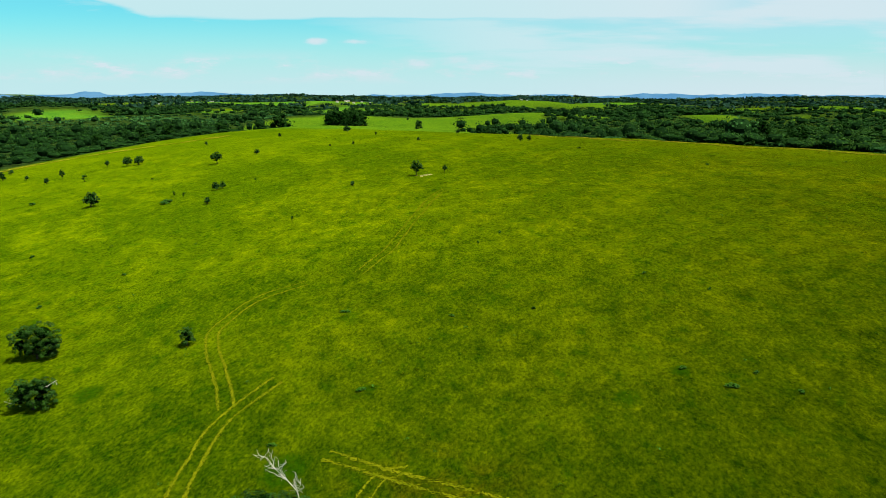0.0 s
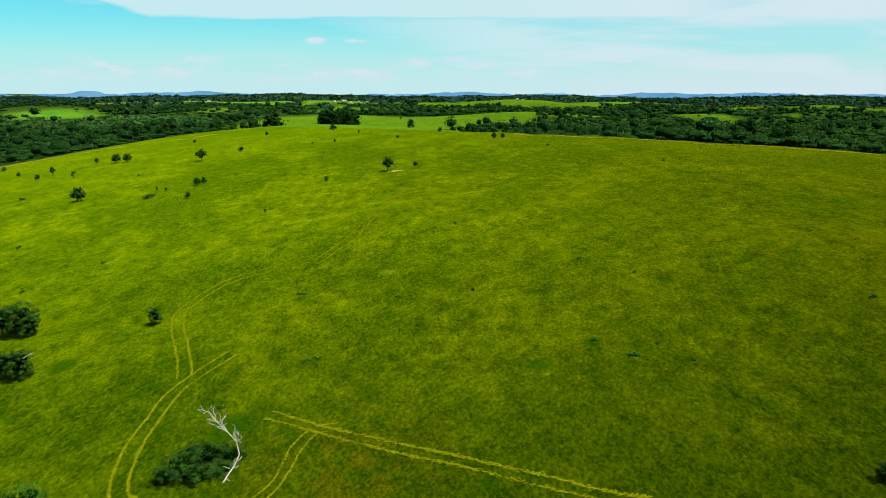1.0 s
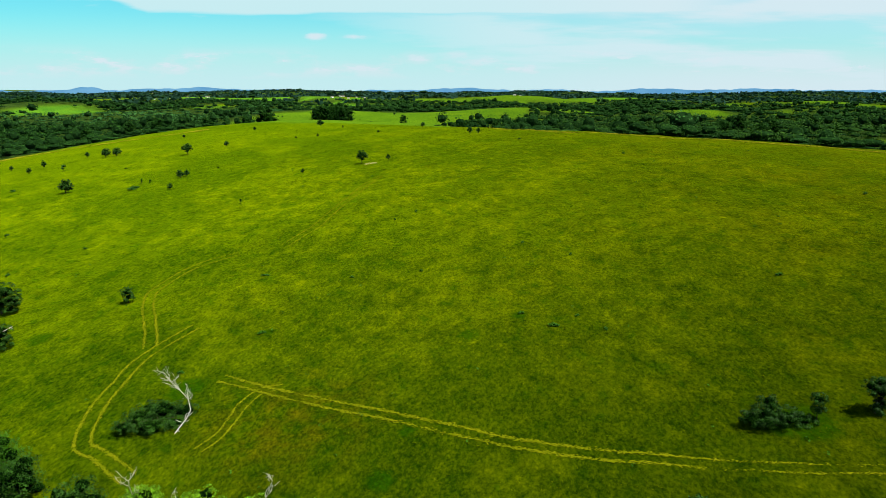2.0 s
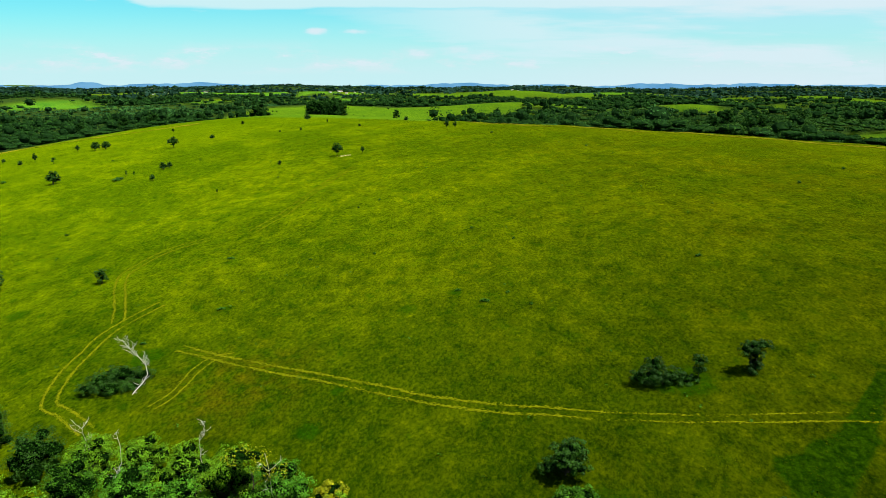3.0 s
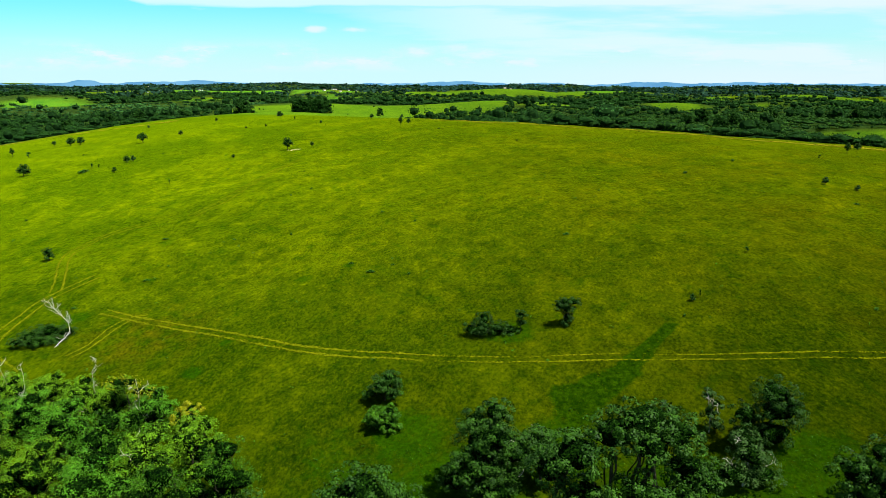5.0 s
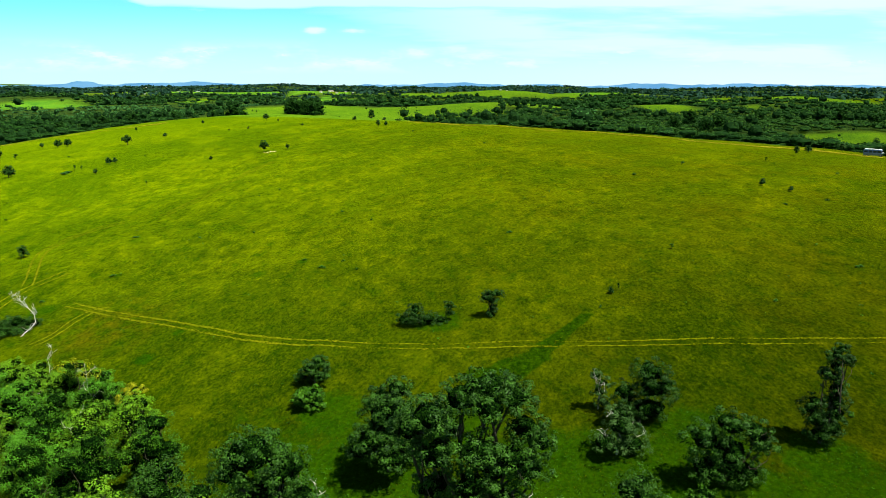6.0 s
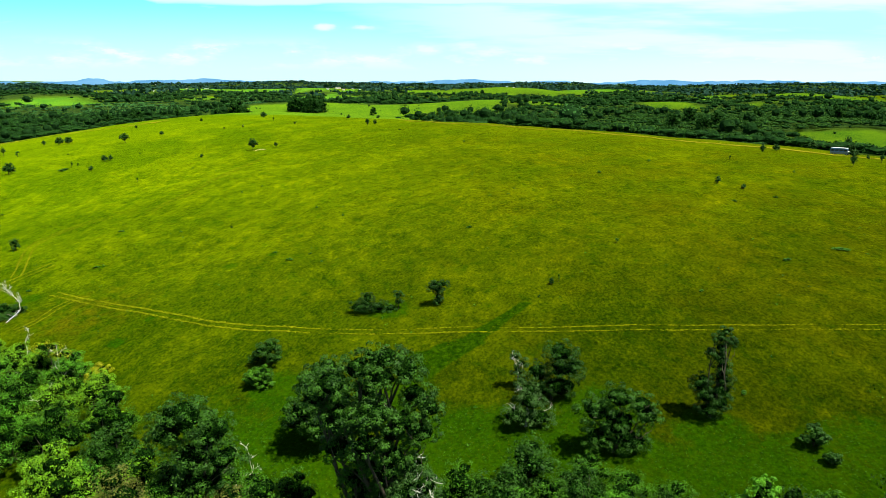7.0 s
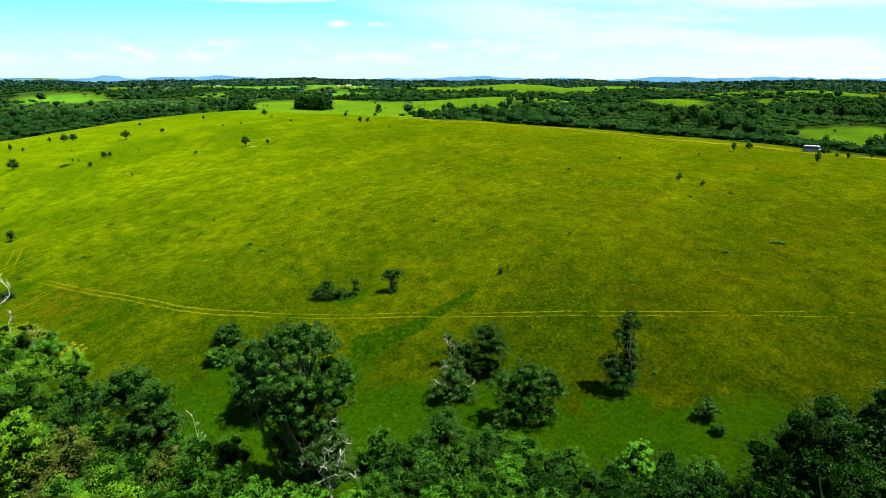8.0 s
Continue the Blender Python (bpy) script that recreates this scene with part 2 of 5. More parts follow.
GROUND = make_ground()


def make_blades():
    k = Mat("grass_blades")
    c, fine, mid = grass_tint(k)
    c = k.mix(0.4, c, k.mix(k.island(), (0.0300, 0.0600, 0.0008), (0.1425, 0.1613, 0.0015)))
    k.done(c, 0.9, 0.0)
    t = k.n.new("ShaderNodeBsdfTranslucent")
    k.l.new(c, t.inputs[0])
    s = k.n.new("ShaderNodeMixShader")
    s.inputs[0].default_value = 0.5
    k.l.new(k.b.outputs[0], s.inputs[1])
    k.l.new(t.outputs[0], s.inputs[2])
    k.l.new(s.outputs[0], k.out.inputs[0])
    return k.m


BLADES = make_blades()


def plain(name, dark, light, scale=3.0, rough=0.8, spec=0.3, metal=0.0, stretch=(1, 1, 1)):
    k = Mat(name)
    v = k.noise(scale, 5, 0.6, stretch)
    k.bump(v, 0.3, 0.03)
    return k.done(k.mix(k.span(v, 0.3, 0.7), dark, light), rough, spec, metal)


STRAW = plain("straw", (0.066, 0.084, 0.0010), (0.130, 0.136, 0.0030), 1.2, 0.9, 0.0)
DIRT = plain("dirt", (0.150, 0.140, 0.004), (0.260, 0.235, 0.014), 0.5, 0.95, 0.0)
WHITE = plain("white_paint", (0.50, 0.50, 0.50), (0.60, 0.60, 0.59), 2.0, 0.35, 0.5)
GREY_PAINT = plain("grey_paint", (0.10, 0.11, 0.13), (0.16, 0.17, 0.19), 2.0, 0.4, 0.4)
RUBBER = plain("rubber", (0.015, 0.015, 0.015), (0.03, 0.03, 0.03), 20, 0.8, 0.2)
STEEL = plain("steel", (0.35, 0.35, 0.36), (0.5, 0.5, 0.5), 10, 0.35, 0.5, 0.9)
DARK_TRIM = plain("dark_trim", (0.02, 0.02, 0.025), (0.04, 0.04, 0.045), 10, 0.4, 0.5)
BLUE_PAINT = plain("blue_paint", (0.05, 0.09, 0.26), (0.07, 0.12, 0.32), 3, 0.3, 0.5)
ROOF_TILE = plain("roof_tile", (0.16, 0.12, 0.10), (0.26, 0.20, 0.17), 4, 0.9, 0.1)
WALL_PAINT = plain("wall_paint", (0.70, 0.68, 0.63), (0.82, 0.80, 0.76), 1.0, 0.9, 0.2)
GLASS = plain("window_glass", (0.015, 0.02, 0.025), (0.03, 0.035, 0.04), 2.0, 0.2, 0.5)


# ---- mesh helpers ----
def mesh_of(name, verts, faces, smooth=False):
    """A mesh from an array of points and an array of triangles or quads."""
    verts, faces = np.asarray(verts, np.float32), np.asarray(faces, np.int32)
    me = bpy.data.meshes.new(name)
    n, k = faces.shape
    me.vertices.add(len(verts))
    me.vertices.foreach_set("co", verts.ravel())
    me.loops.add(n * k)
    me.loops.foreach_set("vertex_index", faces.ravel())
    me.polygons.add(n)
    me.polygons.foreach_set("loop_start", np.arange(n, dtype=np.int32) * k)
    me.polygons.foreach_set("use_smooth", np.full(n, smooth))
    me.update(calc_edges=True)
    return me


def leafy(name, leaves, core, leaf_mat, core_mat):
    """A crown: leaves over an inner mass coloured dark as shade."""
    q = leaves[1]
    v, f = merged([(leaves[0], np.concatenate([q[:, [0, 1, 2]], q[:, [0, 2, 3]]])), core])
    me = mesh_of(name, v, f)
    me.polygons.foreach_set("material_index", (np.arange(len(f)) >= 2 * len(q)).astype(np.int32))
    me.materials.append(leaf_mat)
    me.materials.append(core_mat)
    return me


def thing(name, x=0.0, y=0.0, z=0.0, turn=0.0):
    ob = new(name)
    ob.empty_display_size = 0.3
    ob.matrix_basis = pose(x, y, z, 0, 0, turn)
    return ob


def part_of(name, me, material, parent=None, label=""):
    ob = new(name, me)
    if material and not me.materials:
        me.materials.append(material)
    ob.parent = parent
    return tagged(ob, label)


def part(name, bm, material, parent=None, label=""):
    me = bpy.data.meshes.new(name)
    bm.to_mesh(me)
    bm.free()
    return part_of(name, me, material, parent, label)


def unit(v):
    return v / np.maximum(np.linalg.norm(v, axis=-1, keepdims=True), 1e-9)


def cards(at, normal, size, rng, slim=0.55, bend=0.18):
    """Leaves: four-cornered blades, folded along the midrib, at the points given."""
    n = len(at)
    side = unit(np.cross(normal, rng.normal(size=(n, 3))))
    tip = np.cross(normal, side)
    s = (np.asarray(size) * np.ones(n))[:, None]
    v = np.empty((n, 4, 3))
    v[:, 0], v[:, 2] = at - tip * s * 0.5, at + tip * s * 0.5 - normal * s * bend
    v[:, 1], v[:, 3] = at + side * s * slim * 0.5 - normal * s * bend * 0.6, at - side * s * slim * 0.5 - normal * s * bend * 0.6
    return v.reshape(-1, 3), np.arange(4 * n).reshape(n, 4)


def tube(points, radii, sides=6):
    """A tapered, closed tube along a line of points."""
    p = np.asarray(points, float)
    d = unit(np.gradient(p, axis=0))
    a = unit(np.cross(d, np.where(np.abs(d[:, 2:]) > 0.9, [[1.0, 0, 0]], [[0, 0, 1.0]])))
    b = np.cross(d, a)
    w = np.arange(sides) * 2 * np.pi / sides
    r = np.asarray(radii, float)[:, None, None]
    v = p[:, None] + r * (a[:, None] * np.cos(w)[None, :, None] + b[:, None] * np.sin(w)[None, :, None])
    n = len(p)
    i, j = np.meshgrid(np.arange(n - 1), np.arange(sides), indexing="ij")
    k = (j + 1) % sides
    f = np.stack([i * sides + j, i * sides + k, (i + 1) * sides + k, (i + 1) * sides + j], -1).reshape(-1, 4)
    return v.reshape(-1, 3), f


def merged(pieces):
    vs, fs, n = [], [], 0
    for v, f in pieces:
        vs.append(v)
        fs.append(f + n)
        n += len(v)
    return np.concatenate(vs), np.concatenate(fs)


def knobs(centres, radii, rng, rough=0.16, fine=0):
    """Lumpy bodies round the given centres, cores that stand in for the shaded inside of crowns."""
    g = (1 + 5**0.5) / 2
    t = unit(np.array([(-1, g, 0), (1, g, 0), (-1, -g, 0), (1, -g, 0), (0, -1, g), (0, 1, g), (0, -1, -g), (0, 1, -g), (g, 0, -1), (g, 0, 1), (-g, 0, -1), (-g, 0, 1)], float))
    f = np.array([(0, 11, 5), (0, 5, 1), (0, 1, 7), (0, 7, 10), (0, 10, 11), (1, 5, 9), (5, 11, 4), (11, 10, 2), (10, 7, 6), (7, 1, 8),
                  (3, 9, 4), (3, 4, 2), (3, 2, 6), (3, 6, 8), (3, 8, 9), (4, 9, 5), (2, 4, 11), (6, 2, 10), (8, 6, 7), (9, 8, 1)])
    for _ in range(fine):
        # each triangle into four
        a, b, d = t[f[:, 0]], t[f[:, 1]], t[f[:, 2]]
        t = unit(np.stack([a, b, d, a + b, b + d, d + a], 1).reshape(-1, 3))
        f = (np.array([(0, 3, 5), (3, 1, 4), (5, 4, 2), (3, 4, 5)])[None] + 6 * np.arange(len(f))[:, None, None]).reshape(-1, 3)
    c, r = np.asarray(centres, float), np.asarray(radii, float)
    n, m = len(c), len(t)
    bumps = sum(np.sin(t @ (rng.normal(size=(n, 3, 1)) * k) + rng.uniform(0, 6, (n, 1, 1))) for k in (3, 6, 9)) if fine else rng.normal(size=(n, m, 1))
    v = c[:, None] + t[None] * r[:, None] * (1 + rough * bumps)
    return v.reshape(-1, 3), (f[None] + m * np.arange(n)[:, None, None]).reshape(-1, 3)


def bough(a, b, r0, r1, rng, sag=0.12, steps=6):
    """A crooked limb from a to b."""
    a, b = np.asarray(a, float), np.asarray(b, float)
    t = np.linspace(0, 1, steps)[:, None]
    size = np.linalg.norm(b - a)
    p = a + (b - a) * t + np.sin(t * np.pi) * rng.normal(size=3) * size * sag
    p[1:-1] += rng.normal(size=(steps - 2, 3)) * size * 0.03
    return p, np.linspace(r0, r1, steps)


# ---- ground ----
def sstep(a, b, v):
    t = np.clip((v - a) / (b - a), 0, 1)
    return t * t * (3 - 2 * t)


# low rises that carry the far fields: x, y, half width, half depth, rise
KNOLLS = [(-100, 530, 55, 75, 17), (-60, 780, 170, 170, 10), (-640, 1180, 190, 130, 10), (-330, 860, 200, 120, 6), (-330, 1040, 90, 70, 9), (-190, 1190, 170, 120, 11), (118, 900, 150, 70, 11), (60, 800, 120, 70, 8),
          (375, 950, 90, 80, 12), (570, 1030, 80, 80, 11), (350, 500, 120, 80, 4), (760, 1280, 150, 100, 13), (950, 1040, 150, 90, 10), (250, 1850, 420, 200, 12), (-500, 1950, 320, 130, 10)]


def swell(x, y, size, seed):
    """Smooth rolling relief between about -1 and 1, from crossing waves."""
    rng = np.random.default_rng(seed)
    z = 0 * x
    for _ in range(6):
        a, ph, k = rng.uniform(0, 6.28), rng.uniform(0, 6.28), rng.uniform(0.6, 1.7) * 6.28 / size
        z = z + np.sin((x * np.cos(a) + y * np.sin(a)) * k + ph)
    return z / 3.2


def hill(x, y):
    u, v = np.clip(x, -230, 280) / 100, np.clip(y, -110, 470) / 100
    z = -6.58 + v * (9.73 + v * (6.48 + v * (-3.64 + 0.422 * v)))
    z = z + u * (6.22 + v * (10.37 + v * (-6.65 + 0.807 * v))) + u**2 * (4.65 + v * (-6.62 + 1.055 * v)) + u**3 * (-2.77 + 0.938 * v) + 0.287 * u**4
    return np.clip(z, -14, 24)


def height(x, y):
    x, y = np.asarray(x, float), np.asarray(y, float)
    r = np.hypot(x, y)
    far = -7 + 5 * swell(x, y, 420, 3) * sstep(200, 600, r) + 8 * sstep(700, 2200, r) + 13 * sstep(1000, 3200, r) * swell(x, y, 1500, 8)
    for cx, cy, a, b, rise in KNOLLS:
        far = far + rise * np.exp(-(((x - cx) / a) ** 2 + ((y - cy) / b) ** 2))
    d = (np.abs((x - 20) / 265) ** 3 + np.abs((y - 165) / 330) ** 3) ** (1 / 3)
    w = 1 - sstep(0.84, 1.2, d)
    z = w * hill(x, y) + (1 - w) * far
    fine = swell(x, y, 38, 5) * 0.22 + swell(x, y, 13, 6) * 0.06
    return z + fine * (1 - sstep(500, 900, r))


# land cover: clearings among the woods, as (x, y, half width, half depth, turn, kind); kind 1 pasture, 2 crop
CLEARINGS = [
    (-50, 500, 115, 110, 0, 1), (-60, 700, 130, 150, 0, 1), (-560, 980, 85, 180, 31, 2), (-330, 850, 190, 150, 22, 3), (-400, 1200, 36, 200, 20, 2),
    (-200, 1350, 80, 320, 10, 2), (118, 870, 125, 46, 0, 1), (50, 780, 80, 60, 0, 1), (375, 920, 38, 62, 0, 1), (510, 985, 26, 60, -28, 1), (342, 408, 54, 72, -30, 1), (-112, 560, 72, 130, 0, 1),
    (750, 1230, 130, 90, 0, 1), (950, 1000, 130, 80, 0, 1), (250, 1800, 380, 180, 0, 1), (-500, 1900, 280, 110, 0, 2), (330, 620, 180, 180, -25, 4), (160, 350, 90, 120, 0, 4),
]


def in_pasture(x, y):
    """How surely the open hill covers a spot: 1 on it, 0 in the woods."""
    left = np.interp(y, [-200, 20, 60, 150, 250, 330, 400, 470], [-60, -75, -120, -170, -205, -190, -150, -110])
    right = np.interp(y, [-200, 60, 126, 157, 183, 240, 330, 420, 470], [330, 300, 205, 168, 143, 84, 60, 30, 0])
    far = 470 + 0 * x
    m = np.minimum(np.minimum(x - left, right + 6 - x), far - y)
    return sstep(-6, 6, m + 5 * swell(x, y, 40, 12))


def cover_of(x, y):
    """Woods floor, lush grass and crop at each spot."""
    open_, crop, scrub = in_pasture(x, y), 0 * x, 0 * x
    r = np.hypot(x, y)
    wob = 0.25 * swell(x, y, 140, 21) + 0.16 * swell(x, y, 45, 22)
    away = sstep(900, 1200, r) * sstep(2700, 1900, r)
    open_ = np.maximum(open_, away * sstep(0.50, 0.60, swell(x, y, 520, 33)))
    crop = away * sstep(0.50, 0.60, swell(x, y, 520, 33)) * sstep(-0.1, 0.1, swell(x, y, 900, 34))
    for cx, cy, a, b, turn, kind in CLEARINGS:
        c, s = math.cos(radians(turn)), math.sin(radians(turn))
        u, v = ((x - cx) * c + (y - cy) * s) / a, ((y - cy) * c - (x - cx) * s) / b
        m = sstep(1.12, 0.95, np.hypot(u, v) + wob)
        if kind > 2:
            scrub = np.maximum(scrub, m * (kind - 2))
        else:
            open_ = np.maximum(open_, m)
            crop = np.maximum(crop, m * (1.0 if kind == 2 else 0.45))
    # the dark green wedge and the rank grass along the gully
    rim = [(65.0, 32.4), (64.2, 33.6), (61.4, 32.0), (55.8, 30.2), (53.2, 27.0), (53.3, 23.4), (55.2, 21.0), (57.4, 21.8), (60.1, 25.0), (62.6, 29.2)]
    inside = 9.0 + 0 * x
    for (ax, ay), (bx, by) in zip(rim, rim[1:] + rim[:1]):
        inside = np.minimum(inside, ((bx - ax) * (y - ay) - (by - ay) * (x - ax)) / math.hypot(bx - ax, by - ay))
    dark_wedge = sstep(-0.9, 0.9, inside + 0.5 * swell(x, y, 6, 35))
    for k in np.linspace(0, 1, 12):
        dark_wedge = np.maximum(dark_wedge, sstep(1.3, 0.6, np.hypot(x - 63.9 - 6.0 * k, y - 32.4 - 6.6 * k) / (1.3 - 0.5 * k)))
    gully = sstep(21, 6, y + 0.22 * (x - 64) + 4 * swell(x, y, 22, 31)) * sstep(20, 50, x + 0.3 * y) * 0.86
    spots = 0 * x
    for sx, sy, r in ((19.0, 63.0, 2.3), (-8.5, 70, 1.6), (-15, 57, 3.5), (38, 22, 6), (52.5, 18, 7), (50, 41, 4.5), (75, 12, 8), (86, 8, 6), (93, 2, 7), (-14, 88, 1.6), (-43, 74, 3), (10, 38, 2), (12, 45, 1.6), (26, 67, 1.8)):
        spots = np.maximum(spots, 0.72 * sstep(1.2, 0.3, np.hypot(x - sx, y - sy) / r))
    lush = np.maximum(np.maximum(dark_wedge * 0.95, gully), spots)
    return 1 - open_, lush, crop, scrub, dark_wedge > 0.02


def axis(lo, hi, step, reach, grow):
    """Grid lines: even between lo and hi, then ever wider apart out to the reach."""
    mid = np.arange(lo, hi + step, step)
    out, s = [], step
    while not out or out[-1] < reach:
        s *= grow
        out.append((out[-1] if out else 0) + s)
    out = np.array(out)
    return np.concatenate([(mid[0] - out)[::-1], mid, mid[-1] + out])


def build_ground():
    xs, ys = axis(-65, 128, 1.2, 4900, 1.075), axis(-15, 105, 1.2, 4900, 1.065)
    x, y = np.meshgrid(xs, ys)
    n, m = len(xs), len(ys)
    z = height(x, y)
    i, j = np.meshgrid(np.arange(m - 1), np.arange(n - 1), indexing="ij")
    a = (i * n + j).ravel()
    me = mesh_of("ground", np.stack([x, y, z], -1).reshape(-1, 3), np.stack([a, a + 1, a + n + 1, a + n], -1), True)
    floor, lush, crop, scrub, in_wedge = cover_of(x, y)
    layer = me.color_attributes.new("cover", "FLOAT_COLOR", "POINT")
    layer.data.foreach_set("color", np.stack([floor, lush, crop, in_wedge], -1).astype(np.float32).ravel())
    return tagged(part_of("ground", me, GROUND), "rolling yellow-green pasture hill with woodland valleys round it", "ground", "", "structure")


ground = build_ground()


def on_ground(x, y, sink=0.0):
    return float(height(x, y)) - sink


# ---- trees ----
def crown(lobes, leaf, rng, clump=0.22, per=60, slim=0.62):
    """Leaves in clumps over the lobes (x, y, z, rx, ry, rz): each clump leafy on top and outside, with dark gaps between."""
    at, normal, size = [], [], []
    for cx, cy, cz, rx, ry, rz in lobes:
        r = np.array([rx, ry, rz])
        m = float(r.mean())
        rc = 2.0 * clump * m**0.4
        n = max(9, int(2.6 * (m / rc) ** 2))
        up_, ring = 1 - 1.75 * (np.arange(n) + 0.5) / n, np.arange(n) * 2.39996 + rng.uniform(0, 6.28)
        flat_ = np.sqrt(1 - up_**2)
        d = unit(np.stack([flat_ * np.cos(ring), flat_ * np.sin(ring), up_], -1) + 0.16 * rng.normal(size=(n, 3)))
        c = np.array([cx, cy, cz]) + d * r * rng.uniform(0.72, 1.04, (n, 1))
        girth = rc * rng.uniform(0.55, 1.25, n)
        k = np.maximum(6, (per * (girth / rc) ** 2 * rng.uniform(0.7, 1.3, n)).astype(int))
        which = np.repeat(np.arange(n), k)
        q = unit(rng.normal(size=(len(which), 3)) + 0.55 * d[which] + [0, 0, 0.45])
        reach = np.where(rng.uniform(size=len(which)) < 0.06, rng.uniform(1.0, 1.30, len(which)), rng.uniform(0.70, 1.08, len(which)))
        at.append(c[which] + q * (girth[which] * reach)[:, None] * [1, 1, 0.72])
        normal.append(unit(q + [0, 0, 0.15] + 0.30 * rng.normal(size=q.shape)))
        size.append(leaf * rng.uniform(0.6, 1.35, len(which)))
    # solid cores, painted dark for the shade inside the crown
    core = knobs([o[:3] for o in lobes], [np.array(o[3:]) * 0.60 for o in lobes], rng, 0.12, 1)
    return cards(np.concatenate(at), np.concatenate(normal), np.concatenate(size), rng, slim), core


def tree(name, label, category, x, y, lobes, leaf, mat, seed, trunk=0.22, density=2.2, clump=0.22, per=27, wood=None, group="", limbs=True, twigs=0, turn=0.0, slim=0.62):
    """A tree or bush: a trunk with a limb to each lobe of its crown. Lobes stand relative to its foot."""
    rng = np.random.default_rng(seed)
    foot = thing(name, x, y, on_ground(x, y, 0.06), turn)
    tagged(foot, label, category, group)
    wood = wood or BARK
    low = min(lobes, key=lambda o: o[2])
    mid = np.mean([o[:3] for o in lobes], axis=0)
    fork = np.array([mid[0] * 0.5, mid[1] * 0.5, max(0.35, 0.62 * low[2])])
    p, r = bough((0, 0, -0.2), fork, trunk, trunk * 0.72, rng, 0.05)
    part_of("trunk", mesh_of("trunk", *tube(p, r, 8), True), wood, foot)
    if limbs:
        for o in lobes:
            c = np.array(o[:3])
            p, r = bough(fork * [1, 1, 0.96], c, trunk * 0.55, trunk * 0.2, rng, 0.06)
            pieces = [tube(p, r, 4)]
            for _ in range(2):
                q, s = bough(p[rng.integers(2, 5)], c + unit(rng.normal(size=3) + [0, 0, 0.3]) * np.array(o[3:]) * 0.75, trunk * 0.22, trunk * 0.06, rng, 0.08)
                pieces.append(tube(q, s, 3))
            part_of("limb", mesh_of("limb", *merged(pieces), True), wood, foot)
    if twigs:
        pieces = []
        for _ in range(twigs):
            o = lobes[rng.integers(len(lobes))]
            a = np.array(o[:3]) + rng.normal(size=3) * 0.3
            q, s = bough(a, a + unit(rng.normal(size=3) + [0, -0.3, 0.6]) * np.array(o[3:]) * rng.uniform(1.05, 1.35), 0.06, 0.012, rng, 0.07)
            pieces.append(tube(q, s, 4))
            for _ in range(3):
                e = q[rng.integers(2, 5)]
                q2, s2 = bough(e, e + unit(rng.normal(size=3) + [0, 0, 0.5]) * 0.8, 0.026, 0.007, rng, 0.1)
                pieces.append(tube(q2, s2, 4))
        part_of("bare_twigs", mesh_of("bare_twigs", *merged(pieces), True), BARK_PALE, foot, "bleached bare twigs")["kind"] = "stuff"
    part_of("crown", leafy("crown", *crown(lobes, leaf * 0.72, rng, clump, int(per * density), slim), mat, LEAF_CORE_SHADE), None, foot)
    return foot


def lobes_of(h, w, n, seed, low=0.35, flat=1.0):
    """Lobes for a crown of that height and width: a full middle and lesser lobes round it."""
    rng = np.random.default_rng(seed)
    out = [(0, 0, h * (0.46 + 0.5 * low), w * 0.36, w * 0.36, h * (1 - low) * 0.40 * flat)]
    for k in range(n):
        a, v = 2.4 * k + rng.uniform(0, 1), (k + 0.5) / n
        z = h * (low + (0.95 - low) * v)
        s = w * rng.uniform(0.17, 0.27)
        reach = (w * 0.56 - s) * math.sqrt(max(0.12, 1 - (1.5 * (v - 0.35)) ** 2))
        out.append((reach * math.cos(a), reach * math.sin(a), z - s * 0.4, s, s, s * 0.75))
    return out


# the tall tree by the gully
tree("tall_tree", "tall dark-leaved tree with a lobed crown beside the gully", "tree", 53.6, -2.8, [
    (-1.9, 0, 16.5, 1.8, 1.8, 1.3), (0.0, 0.2, 17.2, 1.9, 1.8, 1.3), (1.9, 0, 16.4, 1.7, 1.7, 1.3), (0.1, -1.2, 16.2, 1.5, 1.3, 1.0), (-4.1, -0.4, 15.2, 1.9, 1.8, 1.5), (-5.5, 0.2, 13.9, 1.3, 1.3, 1.1),
    (-3.5, -0.8, 12.5, 1.8, 1.8, 1.5), (-0.7, -2.1, 13.3, 1.8, 1.7, 1.4), (-1.2, -2.4, 10.9, 1.6, 1.6, 1.3), (2.8, -0.2, 14.2, 1.5, 1.5, 1.2), (3.8, 0.2, 12.8, 1.3, 1.3, 1.0), (1.8, -1.4, 12.5, 1.4, 1.4, 1.2),
    (3.0, 0, 10.7, 1.8, 1.7, 1.2), (1.1, -1.2, 9.1, 1.6, 1.6, 1.1), (-3.8, 0.2, 9.3, 1.7, 1.7, 1.4), (-2.7, 0, 6.3, 1.5, 1.4, 1.0), (0.0, -0.2, 7.2, 1.8, 1.8, 1.6), (2.3, 0, 7.2, 1.5, 1.6, 1.2), (0.0, 0, 4.4, 1.8, 1.8, 1.5), (-1.0, 0, 2.2, 1.6, 1.5, 1.1), (-1.9, 0.3, 4.6, 1.6, 1.5, 1.4), (-1.8, 0.4, 8.0, 1.7, 1.6, 1.5), (0.8, 0.3, 10.6, 1.8, 1.7, 1.6), (1.6, -0.3, 2.6, 1.6, 1.5, 1.3)],
     0.25, LEAF_DARK, 11, 0.42, 3.3)
tree("half_bare_tree", "small tree with grey leaves and bleached bare branches", "tree", 56.2, -4.8, lobes_of(9.6, 5.2, 7, 12, 0.42), 0.24, LEAF_GREY, 12, 0.16, 2.0, twigs=24, wood=BARK_PALE)
